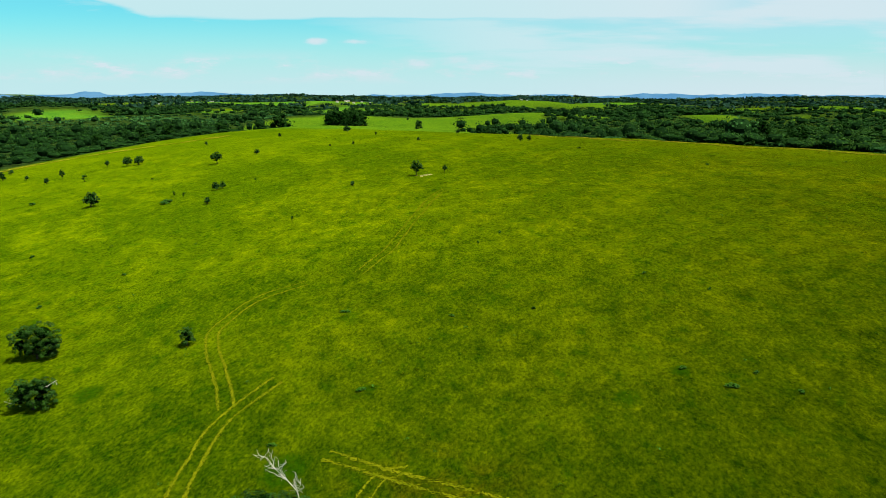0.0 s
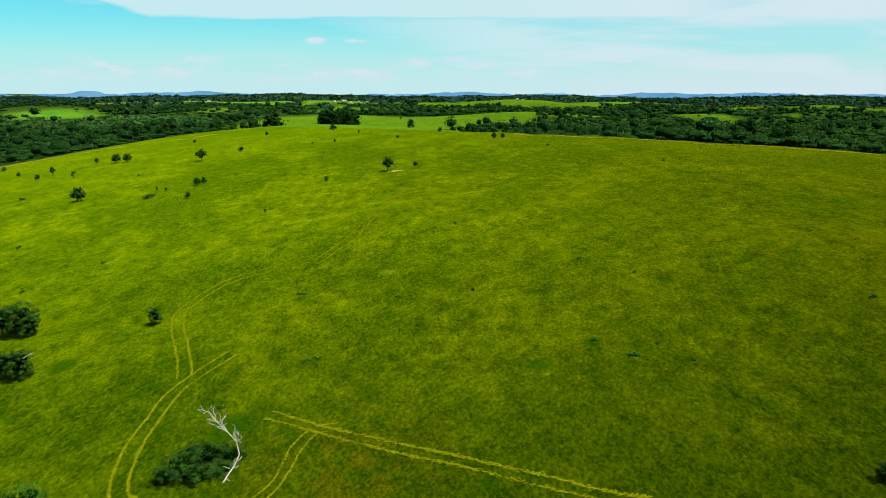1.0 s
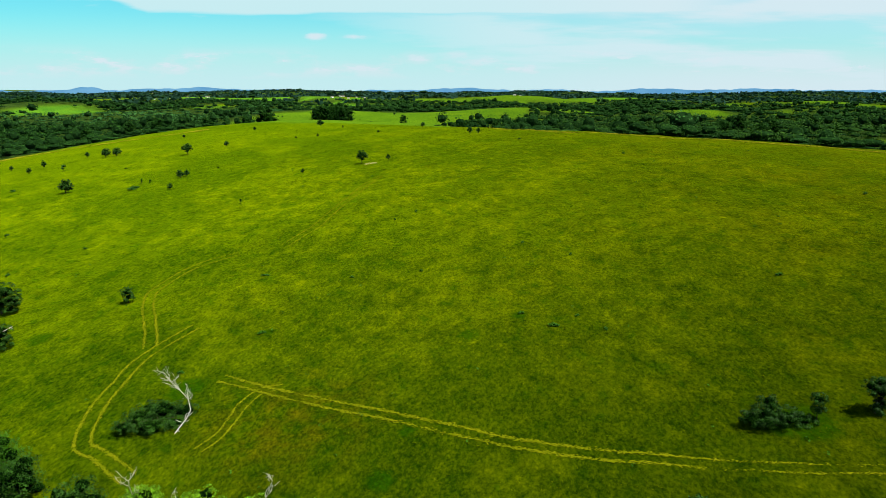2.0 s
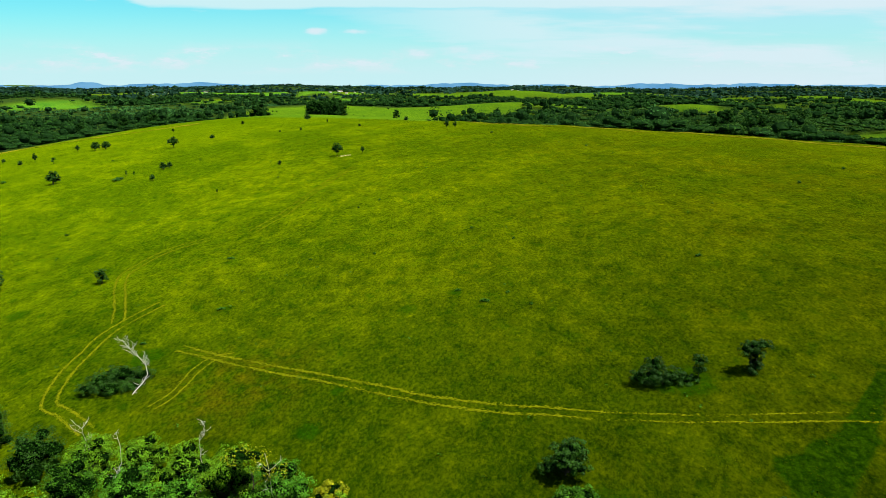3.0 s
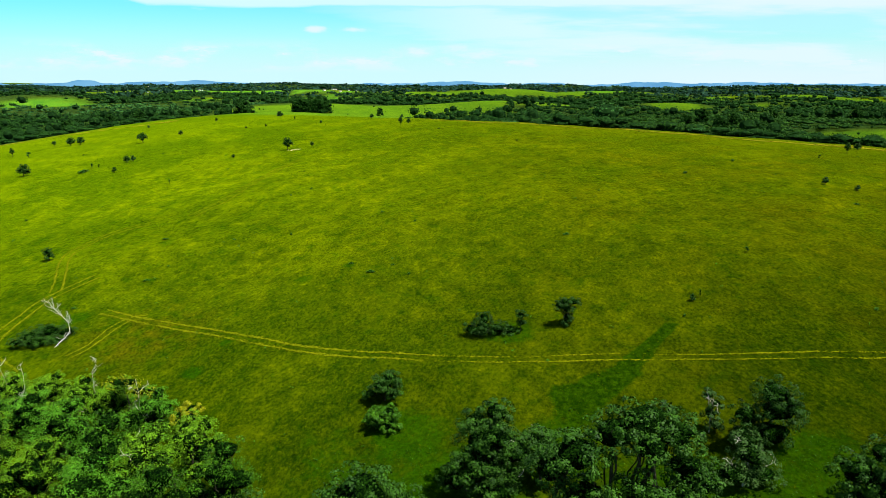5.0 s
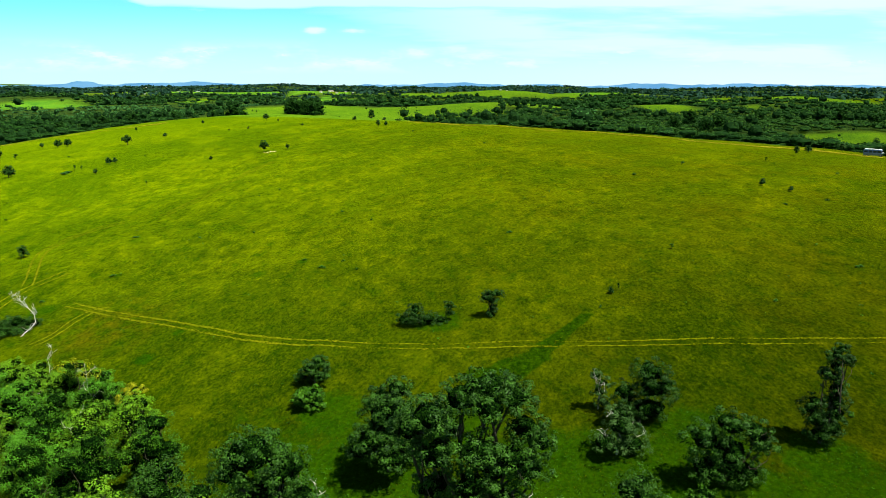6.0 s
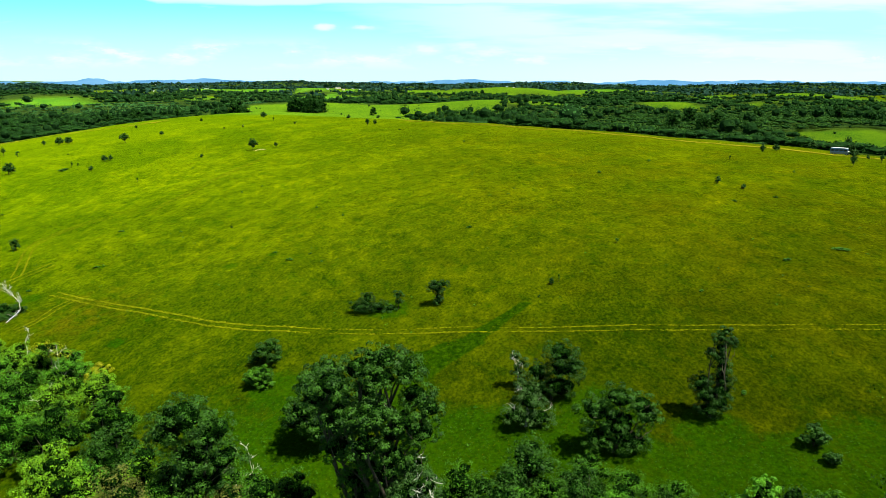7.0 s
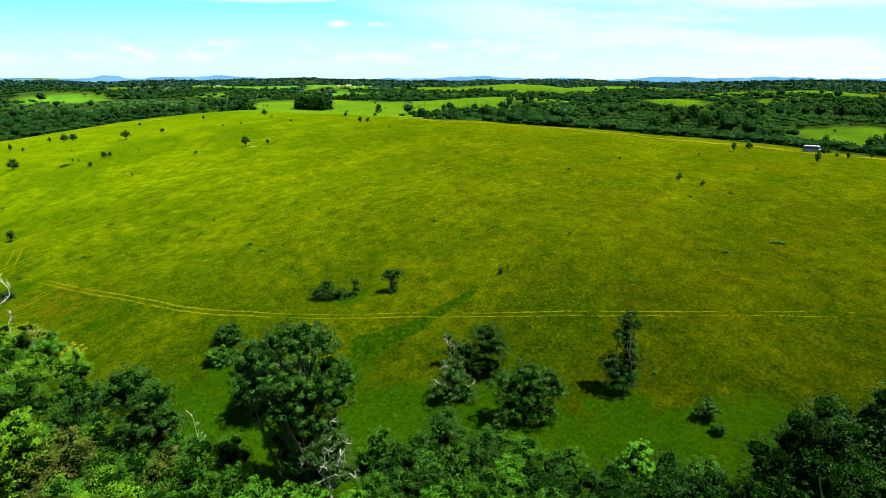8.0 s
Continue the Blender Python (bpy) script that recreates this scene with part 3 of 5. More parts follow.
tree("leaning_tree", "spreading dark tree on the grass slope below the tall one", "tree", 45.2, 12.0, lobes_of(9.8, 8.0, 9, 13, 0.18), 0.26, LEAF_DARK, 13, 0.24, 3.0, twigs=4)
tree("small_tree", "small dark tree with pale twigs on the grass slope", "tree", 50.2, 13.6, lobes_of(6.2, 4.6, 5, 14, 0.28), 0.30, LEAF_DARK, 14, 0.18, 2.3, twigs=6)
tree("round_tree", "round-headed dark green tree above the thicket", "tree", 36.6, -1.2, [
    (-0.6, 0, 12.2, 2.8, 2.6, 1.9), (1.9, 0.2, 11.0, 2.0, 2.0, 1.6), (-2.0, 0, 10.6, 1.8, 1.8, 1.4), (2.6, 0, 8.4, 2.0, 1.9, 1.4), (0.3, 0, 8.8, 2.2, 2.0, 1.4), (0.8, 0, 6.6, 2.6, 2.3, 1.6), (-0.6, 0, 4.4, 2.6, 2.4, 1.6)], 0.27, LEAF_DARK, 15, 0.3, 3.2)
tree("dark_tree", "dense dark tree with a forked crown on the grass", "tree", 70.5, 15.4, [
    (0.8, 0, 5.7, 1.9, 1.9, 1.4), (1.2, 0.2, 3.8, 2.2, 2.0, 1.4), (-1.6, 0, 3.4, 1.5, 1.5, 1.3), (2.4, 0, 4.2, 1.2, 1.2, 1.0), (0.9, 0, 1.9, 2.2, 1.9, 1.4), (-1.4, 0, 1.5, 1.6, 1.5, 1.0)], 0.23, LEAF_DIMMED, 16, 0.2, 3.2)
tree("grey_tree", "thin grey-leaved tree with pale limbs on the grass", "tree", 67.2, 11.2, [
    (0.3, 0.8, 3.9, 1.2, 1.2, 0.9), (0.4, 0, 3.0, 1.7, 1.6, 1.2), (-1.0, -0.5, 1.6, 1.8, 1.7, 1.0), (1.4, 0, 1.3, 1.8, 1.6, 1.0)], 0.24, LEAF_GREY, 17, 0.15, 2.3, wood=BARK_PALE, twigs=3)
tree("slim_tree", "slim grey-green tree with a pale forked stem on the grass", "tree", 67.0, 18.6, [
    (-0.3, 0, 4.0, 0.6, 0.6, 0.55), (0.4, 0, 3.1, 0.7, 0.6, 0.6), (0.1, 0, 2.0, 0.7, 0.7, 0.7), (0.5, -0.2, 1.0, 0.8, 0.8, 0.7)], 0.24, LEAF_GREY, 24, 0.10, 2.3, wood=BARK_PALE, twigs=2)
tree("open_tree", "open-crowned dark tree on the slope by the gully", "tree", 75.4, 6.4, [
    (0.2, 0, 6.0, 1.8, 1.7, 1.3), (2.6, 0, 5.2, 1.6, 1.6, 1.1), (-2.0, 0, 4.6, 1.8, 1.7, 1.3), (3.4, 0.2, 3.9, 1.2, 1.2, 0.9), (0.4, 0, 3.4, 2.3, 2.1, 1.5), (-1.4, 0, 1.8, 2.0, 2.0, 1.2), (1.4, 0, 1.6, 2.2, 2.0, 1.2)], 0.25, LEAF_DARK, 18, 0.22, 3.0)
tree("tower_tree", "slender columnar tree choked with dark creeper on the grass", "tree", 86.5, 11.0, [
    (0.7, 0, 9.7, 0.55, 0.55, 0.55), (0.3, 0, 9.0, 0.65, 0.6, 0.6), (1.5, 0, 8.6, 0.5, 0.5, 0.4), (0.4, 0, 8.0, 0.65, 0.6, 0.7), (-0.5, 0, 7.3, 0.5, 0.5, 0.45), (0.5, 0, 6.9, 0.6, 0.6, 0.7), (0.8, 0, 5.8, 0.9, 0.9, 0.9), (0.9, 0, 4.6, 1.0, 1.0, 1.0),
    (-1.0, 0, 4.5, 0.9, 0.9, 0.7), (-1.3, 0, 3.7, 1.0, 0.9, 0.9), (0.9, 0, 3.3, 1.1, 1.1, 1.0), (-0.4, 0, 2.7, 1.4, 1.3, 1.0), (0.8, -0.2, 1.9, 1.2, 1.2, 1.0), (-0.3, -0.2, 1.2, 1.3, 1.2, 0.9)], 0.20, LEAF_DIMMED, 19, 0.2, 3.6)
tree("bright_shrub", "bright green shrub at the edge of the thicket", "shrub", 84.2, -6.0, lobes_of(6.9, 3.6, 4, 20, 0.4), 0.28, LEAF_LIME, 20, 0.14, 2.6)
tree("low_shrub", "low dark shrub alone in the rank grass", "shrub", 94.6, 5.6, lobes_of(2.4, 2.4, 4, 21, 0.15), 0.24, LEAF_DARK, 21, 0.08, 2.8)
tree("low_shrub", "low green shrub alone in the rank grass", "shrub", 95.0, 3.0, lobes_of(1.3, 1.4, 3, 22, 0.15), 0.22, LEAF_DARK, 22, 0.06, 2.8)

# the thicket along the gully: x, y, height, width, leaf kind
THICKET = [
    (31.0, -5.0, 10.2, 6.0, "olive"), (37.0, -6.4, 8.8, 6.5, "mid"), (42.5, -4.0, 7.2, 6.0, "mid"), (44.6, 1.0, 4.6, 4.2, "mid"), (44.0, -11.0, 8.6, 6.0, "mid"),
    (38.0, -11.5, 10.0, 6.0, "vine"), (50.6, -10.2, 8.0, 4.6, "lime"), (55.2, -10.6, 7.6, 4.6, "lime"), (59.0, -10.0, 6.4, 3.6, "lime"), (63.8, -1.8, 4.9, 5.6, "dark"),
    (61.6, -4.6, 5.4, 4.6, "dark"), (67.0, -11.0, 7.6, 5.6, "lime"), (70.2, -8.6, 6.4, 4.8, "mid"), (72.0, 1.6, 3.6, 3.8, "mid"), (76.4, -5.6, 4.6, 6.0, "deep"),
    (81.4, -8.4, 5.8, 6.6, "deep"), (87.2, -5.6, 4.6, 5.6, "deep"), (84.0, -13.0, 7.6, 7.0, "deep"), (91.4, -3.6, 2.2, 3.4, "mid"), (95.4, -7.6, 8.0, 5.4, "deep"),
    (93.0, -14.2, 9.2, 6.4, "deep"), (96.2, -13.0, 15.4, 6.6, "deep"), (101.0, -11.6, 9.0, 5.6, "deep"), (104.0, -9.6, 14.0, 6.4, "deep"), (33.0, 3.5, 6.2, 5.0, "dark"),
    (25.6, 5.0, 8.2, 5.4, "dark"), (25.0, -2.0, 10.0, 6.0, "vine"), (75.5, -12.0, 6.6, 5.0, "mid"),
]
THICKET += [(41.0, -0.6, 5.6, 5.0, "mid"), (47.4, -6.0, 6.2, 5.0, "mid"), (34.0, 0.6, 6.6, 5.0, "mid"), (52.4, -7.0, 4.6, 4.0, "lime"), (60.6, -7.6, 5.6, 4.6, "mid"), (65.6, -6.4, 5.4, 5.0, "dark"),
            (78.6, -2.0, 3.2, 4.0, "mid"), (73.0, -4.6, 4.4, 4.4, "lime"), (89.6, -9.4, 5.6, 5.4, "deep"), (98.6, -8.0, 7.6, 4.6, "deep"), (30.0, 1.0, 7.0, 5.0, "vine"), (33.6, -2.6, 7.6, 5.0, "mid"), (39.4, -3.4, 7.0, 5.0, "olive"), (34.0, -9.0, 8.6, 5.0, "lime")]
THICKET += [(60.2, 0.4, 4.6, 4.4, "mid"), (66.6, 2.2, 5.0, 4.4, "dark"), (68.0, -3.0, 4.6, 4.4, "mid"), (70.4, -1.6, 5.0, 4.4, "dark"), (64.6, -3.6, 4.4, 4.0, "lime"), (74.4, -1.6, 4.4, 4.2, "mid"),
            (21.0, 2.8, 8.0, 5.0, "vine"), (29.6, 2.8, 7.0, 5.2, "dark"), (37.2, 2.6, 6.4, 4.8, "mid"), (42.4, -1.6, 6.0, 4.6, "dark"), (26.0, -0.6, 8.4, 5.2, "lime"), (99.0, -6.4, 9.0, 5.4, "deep"), (101.6, -8.4, 11.0, 5.4, "deep")]
# the creeper-hung bank
THICKET += [
    (22.0, 12.6, 7.4, 5.6, "mid"), (18.0, 18.0, 6.4, 4.6, "vine"), (15.0, 23.0, 4.0, 3.6, "vine"), (10.0, 25.6, 5.8, 4.8, "lime"), (5.0, 28.6, 5.4, 4.8, "vine"),
    (0.0, 30.6, 4.8, 4.8, "vine"), (-5.0, 33.0, 4.4, 4.6, "vine"), (-11.0, 34.4, 3.6, 4.4, "vine"), (13.6, 16.0, 7.2, 5.4, "vine"), (8.0, 19.4, 6.8, 5.6, "mid"),
    (2.0, 23.0, 6.4, 5.6, "lime"), (-4.0, 26.4, 6.0, 5.4, "lime"), (-10.0, 28.4, 5.6, 5.4, "mid"), (17.0, 9.6, 8.2, 6.0, "mid"), (11.0, 11.4, 8.2, 6.2, "lime"), (4.0, 14.6, 7.8, 6.2, "vine"),
    (-3.0, 18.4, 7.6, 6.2, "vine"), (-10.0, 21.0, 7.4, 6.2, "vine"), (-16.8, 34.8, 4.6, 5.2, "dark"), (-24.6, 39.4, 4.4, 4.8, "dark"), (-29.4, 43.4, 4.4, 4.6, "mid"), (-17.0, 26.0, 6.5, 6.0, "vine"),
]
KINDS = {
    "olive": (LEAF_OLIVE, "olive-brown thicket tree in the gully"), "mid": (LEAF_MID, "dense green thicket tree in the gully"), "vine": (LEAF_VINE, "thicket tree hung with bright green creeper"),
    "lime": (LEAF_LIME, "bright lime-green thicket tree in the gully"), "dark": (LEAF_DARK, "dense dark green thicket tree in the gully"), "deep": (LEAF_DIMMED, "very dark rounded thicket tree in the gully"),
}
for i, (x, y, h, w, kind) in enumerate(THICKET):
    mat, words = KINDS[kind]
    vine = kind == "vine"
    kin = random.Random(500 + i)
    leaf, clump = kin.uniform(0.20, 0.25) if kind in ("deep", "olive") else kin.uniform(0.19, 0.28), kin.uniform(0.20, 0.26) if kind == "deep" else kin.uniform(0.18, 0.36)
    tree("thicket_tree", words, "tree", x, y, lobes_of(h, w * 1.12, max(9, int(h * 1.2)), 100 + i, 0.10, 1.05), leaf, mat, 100 + i, 0.16, 1.0, clump, int((52 if kind in ("vine", "lime") else 32) * (clump / 0.25) ** 2 * (0.25 / leaf) ** 1.3), group="thicket trees in the gully", twigs=3 if vine and i % 3 == 0 else 0, slim=0.50 if kind in ("vine", "lime") else 0.62)
tree("flowering_shrub", "shrub with golden yellow blossom at the end of the creeper bank", "shrub", 14.6, 24.8, [(0.3, 0.3, 3.2, 1.3, 1.1, 0.6), (-0.8, 0, 2.5, 1.2, 1.1, 0.8)], 0.26, LEAF_YELLOW, 61, 0.1, 3.0)
tree("flowering_shrub", "creeper with small yellow blossom on the bank", "shrub", 7.0, 26.6, [(0, 0, 6.0, 2.2, 1.2, 0.5), (2.6, -1.4, 5.6, 1.6, 1.0, 0.5)], 0.22, LEAF_YELLOW, 62, 0.08, 0.6)

# trees and bushes on the grass
tree("bush", "rounded dark bush on the grass, the larger of a pair", "bush", 35.0, 28.2, lobes_of(3.6, 4.2, 6, 31, 0.15), 0.26, LEAF_DARK, 31, 0.12, 2.8, group="pair of bushes on the slope")
tree("bush", "small leafy bush on the grass, the lower of a pair", "bush", 35.2, 23.6, lobes_of(2.5, 3.9, 6, 32, 0.1), 0.30, LEAF_MID, 32, 0.1, 2.6, group="pair of bushes on the slope")
tree("bush_clump", "straggling clump of dark bushes on the grass", "bush", 47.6, 41.0, [(-0.8, 0.3, 2.1, 0.9, 0.9, 0.9), (-1.0, 0, 1.1, 1.5, 1.2, 1.0), (-2.4, 0, 0.8, 1.2, 1.1, 0.8), (0.9, 0, 0.9, 1.5, 1.2, 0.8), (2.6, 0.1, 0.6, 1.2, 1.0, 0.5)], 0.20, LEAF_DIMMED, 33, 0.1, 3.6)
tree("sapling", "spindly sapling beside a clump of bushes", "tree", 51.4, 41.2, [(0, 0, 2.2, 0.7, 0.6, 0.6), (0.1, 0, 1.2, 0.5, 0.5, 0.5)], 0.19, LEAF_DIMMED, 34, 0.06, 3.6)
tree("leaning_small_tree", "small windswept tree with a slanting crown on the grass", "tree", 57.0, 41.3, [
    (1.1, 0, 3.3, 0.8, 0.8, 0.5), (0.2, 0, 3.3, 0.9, 0.9, 0.6), (-0.6, 0, 2.8, 0.8, 0.8, 0.6), (0.3, 0, 2.3, 0.8, 0.8, 0.7), (0.4, 0, 1.3, 0.6, 0.6, 0.7), (0.2, 0, 0.6, 0.6, 0.6, 0.5)], 0.19, LEAF_DIMMED, 35, 0.12, 4.2)
tree("broad_tree", "broad low-branching tree with a gap under its crown", "tree", -55.0, 84.6, [
    (-1.4, 0, 3.6, 1.7, 1.6, 1.1), (1.2, 0, 3.9, 1.8, 1.7, 1.2), (2.0, 0, 2.4, 1.3, 1.3, 1.0), (-2.2, 0, 2.0, 1.2, 1.2, 1.0), (0.4, 0, 2.2, 1.5, 1.4, 0.9), (-1.2, 0.2, 1.0, 1.1, 1.1, 0.8), (1.5, -0.2, 1.1, 1.2, 1.1, 0.7)], 0.27, LEAF_DARK, 36, 0.22, 2.8)
tree("broad_tree", "ragged dark tree with leaves down to the grass", "tree", -47.8, 71.4, [
    (-0.6, 0, 2.6, 1.7, 1.6, 1.0), (1.4, 0, 2.8, 1.4, 1.4, 1.1), (-1.5, 0, 1.3, 1.1, 1.1, 0.8), (1.0, 0, 1.2, 1.5, 1.4, 0.9)], 0.27, LEAF_DARK, 37, 0.2, 2.8, twigs=3)
tree("small_tree", "small upright tree beside the curving wheel tracks", "tree", -34.6, 84.6, [(0, 0, 1.9, 0.9, 0.8, 0.8), (0.3, 0, 1.1, 0.8, 0.8, 0.6)], 0.24, LEAF_DARK, 38, 0.09, 3.2)

# the dead tree over its bush
tree("bush", "spreading dark green bush under a dead white tree", "bush", -15.4, 50.2, [
    (-2.4, -0.2, 0.8, 1.8, 1.6, 0.8), (0.2, 1.0, 1.2, 1.9, 1.6, 1.0), (-0.6, -1.6, 0.6, 2.2, 1.4, 0.6), (2.2, 1.4, 0.9, 1.5, 1.4, 0.8), (-1.4, 1.2, 1.1, 1.6, 1.4, 0.9), (-3.4, -1.6, 0.4, 1.4, 1.2, 0.5), (1.6, -0.8, 0.5, 1.5, 1.2, 0.5)], 0.19, LEAF_DARK, 39, 0.1, 3.6)


def dead_tree():
    rng = np.random.default_rng(77)
    foot = tagged(thing("dead_tree", -13.0, 47.6, on_ground(-13.0, 47.6)), "dead leaning tree, bleached white, broken over a bush", "dead tree")
    stem = np.array([(0, 0, -0.1), (0.3, 0.8, 0.35), (0.7, 1.9, 0.8), (0.9, 2.9, 1.4), (0.5, 3.5, 2.4), (-0.4, 3.7, 3.4), (-1.3, 3.8, 4.3), (-2.0, 4.0, 5.2)], float)
    part_of("trunk", mesh_of("trunk", *tube(stem, [0.052, 0.056, 0.052, 0.048, 0.042, 0.034, 0.024, 0.010], 7), True), BARK_PALE, foot)
    for k in range(12):
        i = rng.integers(4, 8)
        a = stem[i]
        p, r = bough(a, a + unit(rng.normal(size=3) * [0.9, 0.9, 0.4] + [-0.6, 0.2, 0.9]) * rng.uniform(0.7, 1.7), 0.032, 0.010, rng, 0.06)
        pieces = [tube(p, r, 4)]
        for _ in range(6):
            e = p[rng.integers(1, 6)]
            q, s = bough(e, e + unit(rng.normal(size=3) + [-0.3, 0, 0.7]) * rng.uniform(0.3, 0.8), 0.018, 0.007, rng, 0.08)
            pieces.append(tube(q, s, 4))
        part_of("branch", mesh_of("branch", *merged(pieces), True), BARK_PALE, foot)
    # broken stubs along the fallen part of the stem
    for k in range(9):
        a = stem[0] + (stem[3] - stem[0]) * k / 9 + rng.normal(size=3) * [0.15, 0.15, 0.0] + [0, 0, 0.05]
        p, r = bough(a, a + unit(rng.normal(size=3) * [1, 1, 0.5] + [0, -0.3, 0.4]) * rng.uniform(0.3, 0.8), 0.038, 0.015, rng, 0.08)
        part_of("broken_limb", mesh_of("broken_limb", *tube(p, r, 5), True), BARK_PALE, foot)


dead_tree()


def dead_stick(x, y, h, seed):
    rng = np.random.default_rng(seed)
    foot = tagged(thing("dead_sapling", x, y, on_ground(x, y)), "bare bleached dead sapling rising from the thicket", "dead tree")
    p, r = bough((0, 0, -0.1), (rng.uniform(-0.6, 0.6), 0, h), 0.038, 0.014, rng, 0.06)
    part_of("trunk", mesh_of("trunk", *tube(p, r, 5), True), BARK_PALE, foot)
    for side in (-1, 1, 1, -1, 1):
        a = p[rng.integers(2, 6)]
        q, s = bough(a, a + [side * rng.uniform(0.4, 1.0), rng.uniform(-0.4, 0.4), rng.uniform(0.4, 1.2)], 0.024, 0.010, rng, 0.10)
        pieces = [tube(q, s, 4)]
        for _ in range(4):
            e = q[rng.integers(1, 6)]
            u, v = bough(e, e + unit(rng.normal(size=3) + [0, 0, 0.6]) * rng.uniform(0.3, 0.7), 0.018, 0.007, rng, 0.1)
            pieces.append(tube(u, v, 4))
        part_of("branch", mesh_of("branch", *merged(pieces), True), BARK_PALE, foot)


dead_stick(39.6, 4.4, 5.0, 1)
dead_stick(38.6, 4.0, 4.2, 2)
dead_stick(2.5, 31.0, 6.2, 3)
dead_stick(-11.6, 33.8, 5.2, 4)
dead_stick(-4.6, 27.6, 7.2, 5)
dead_stick(9.0, 25.4, 6.8, 6)


# ---- scattered bushes over the hill ----
def sort_of(name, label, category, lobes, mat, seed, trunk, leaf):
    return tree(name, label, category, 0, 0, lobes, leaf * 1.3, mat, seed, trunk, 1.0, 0.09, 18)


def scatter(proto, spots, group):
    """Copies of a bush of unit size at (x, y, width, height)."""
    rng = random.Random(len(spots) * 7 + 1)
    proto["group"] = group
    put = [pose(x, y, on_ground(x, y, 0.05), 0, 0, rng.uniform(0, 360)) @ Matrix.Diagonal((w, w, h, 1)) for x, y, w, h in spots]
    for m in put[1:]:
        copy_thing(proto, m)
    proto.matrix_basis = put[0]


ROUND = [(0, 0, 0.62, 0.36, 0.34, 0.28), (0.2, 0.1, 0.42, 0.3, 0.3, 0.24), (-0.22, 0, 0.40, 0.28, 0.28, 0.24), (0, -0.2, 0.3, 0.3, 0.25, 0.2)]
UPRIGHT = [(0.05, 0, 0.76, 0.34, 0.34, 0.20), (-0.2, 0.05, 0.58, 0.28, 0.28, 0.18), (0.22, -0.05, 0.54, 0.26, 0.26, 0.18), (0, 0, 0.36, 0.16, 0.16, 0.14)]
LOW = [(0, 0, 0.4, 0.34, 0.25, 0.36), (0.3, 0, 0.3, 0.22, 0.2, 0.26), (-0.3, 0.05, 0.3, 0.22, 0.2, 0.26)]
SPARSE = [(0, 0, 0.75, 0.28, 0.28, 0.2), (0.15, 0, 0.45, 0.2, 0.2, 0.14)]

scatter(sort_of("field_bush", "rounded dark green bush alone on the pasture", "bush", ROUND, LEAF_DARK, 201, 0.05, 0.10), [
    (-91.7, 171.6, 3.8, 4.4), (-57.4, 160.5, 1.7, 1.9), (-60, 174.6, 2.1, 2.5), (-58.6, 176.0, 1.8, 2.1), (-114.5, 241.8, 3.7, 3.7), (-110.3, 241.8, 3.7, 3.5), (-147.5, 235, 1.8, 1.8),
    (-160.6, 241.7, 2.5, 3.7), (-172.2, 264.9, 2.3, 2.0), (-65.1, 234.2, 2.2, 2.0), (-102.8, 291.4, 1.5, 1.7), (-22.4, 164.1, 1.3, 1.4), (-40.8, 242.5, 1.0, 0.9), (-32.3, 241.8, 1.0, 1.4),
    (-8.8, 239.6, 1.3, 1.3), (117.2, 91.6, 1.5, 1.7), (120.8, 86.8, 1.2, 1.2), (151.3, 138, 2.0, 2.0), (174.5, 139.0, 2.2, 2.0), (170.9, 127.2, 1.1, 1.2), (6.7, 291.4, 2.4, 2.4), (20.7, 301.9, 2.4, 2.1), (-46.5, 326.3, 3.6, 3.6),
    (171.5, 156.5, 3.2, 2.6), (175.8, 159.0, 2.8, 2.3), (184.5, 163.0, 3.0, 2.4), (74.6, 44.8, 0.9, 1.2), (171.0, 134.6, 2.0, 2.3), (-74.3, 306.2, 1.4, 2.1), (-132.1, 220.7, 1.9, 2.3)], "bushes scattered over the pasture")
scatter(sort_of("field_tree", "small upright tree with a bare stem on the pasture", "tree", UPRIGHT, LEAF_DARK, 202, 0.035, 0.10), [
    (-6.6, 168.6, 3.3, 3.9), (-74.9, 220.5, 4.1, 4.1), (-124, 245.9, 2.1, 2.5), (-130.7, 227.8, 1.8, 3.5), (0.5, 170.4, 1.3, 2.0), (25.2, 219.5, 2.0, 3.1), (28.2, 220.2, 1.6, 2.5),
    (143.8, 130, 1.7, 2.8), (156.7, 109.7, 2.1, 3.1), (168.8, 118, 1.3, 2.2), (-27.4, 274.9, 1.0, 1.8), (177.5, 122.5, 1.6, 2.6), (176.8, 145.0, 2.2, 3.4), (96, 208, 1.8, 2.4), (188.0, 166.0, 3.0, 5.0), (203.0, 165.0, 6.0, 6.5), (209.0, 168.0, 6.0, 7.5)], "small trees scattered over the pasture")
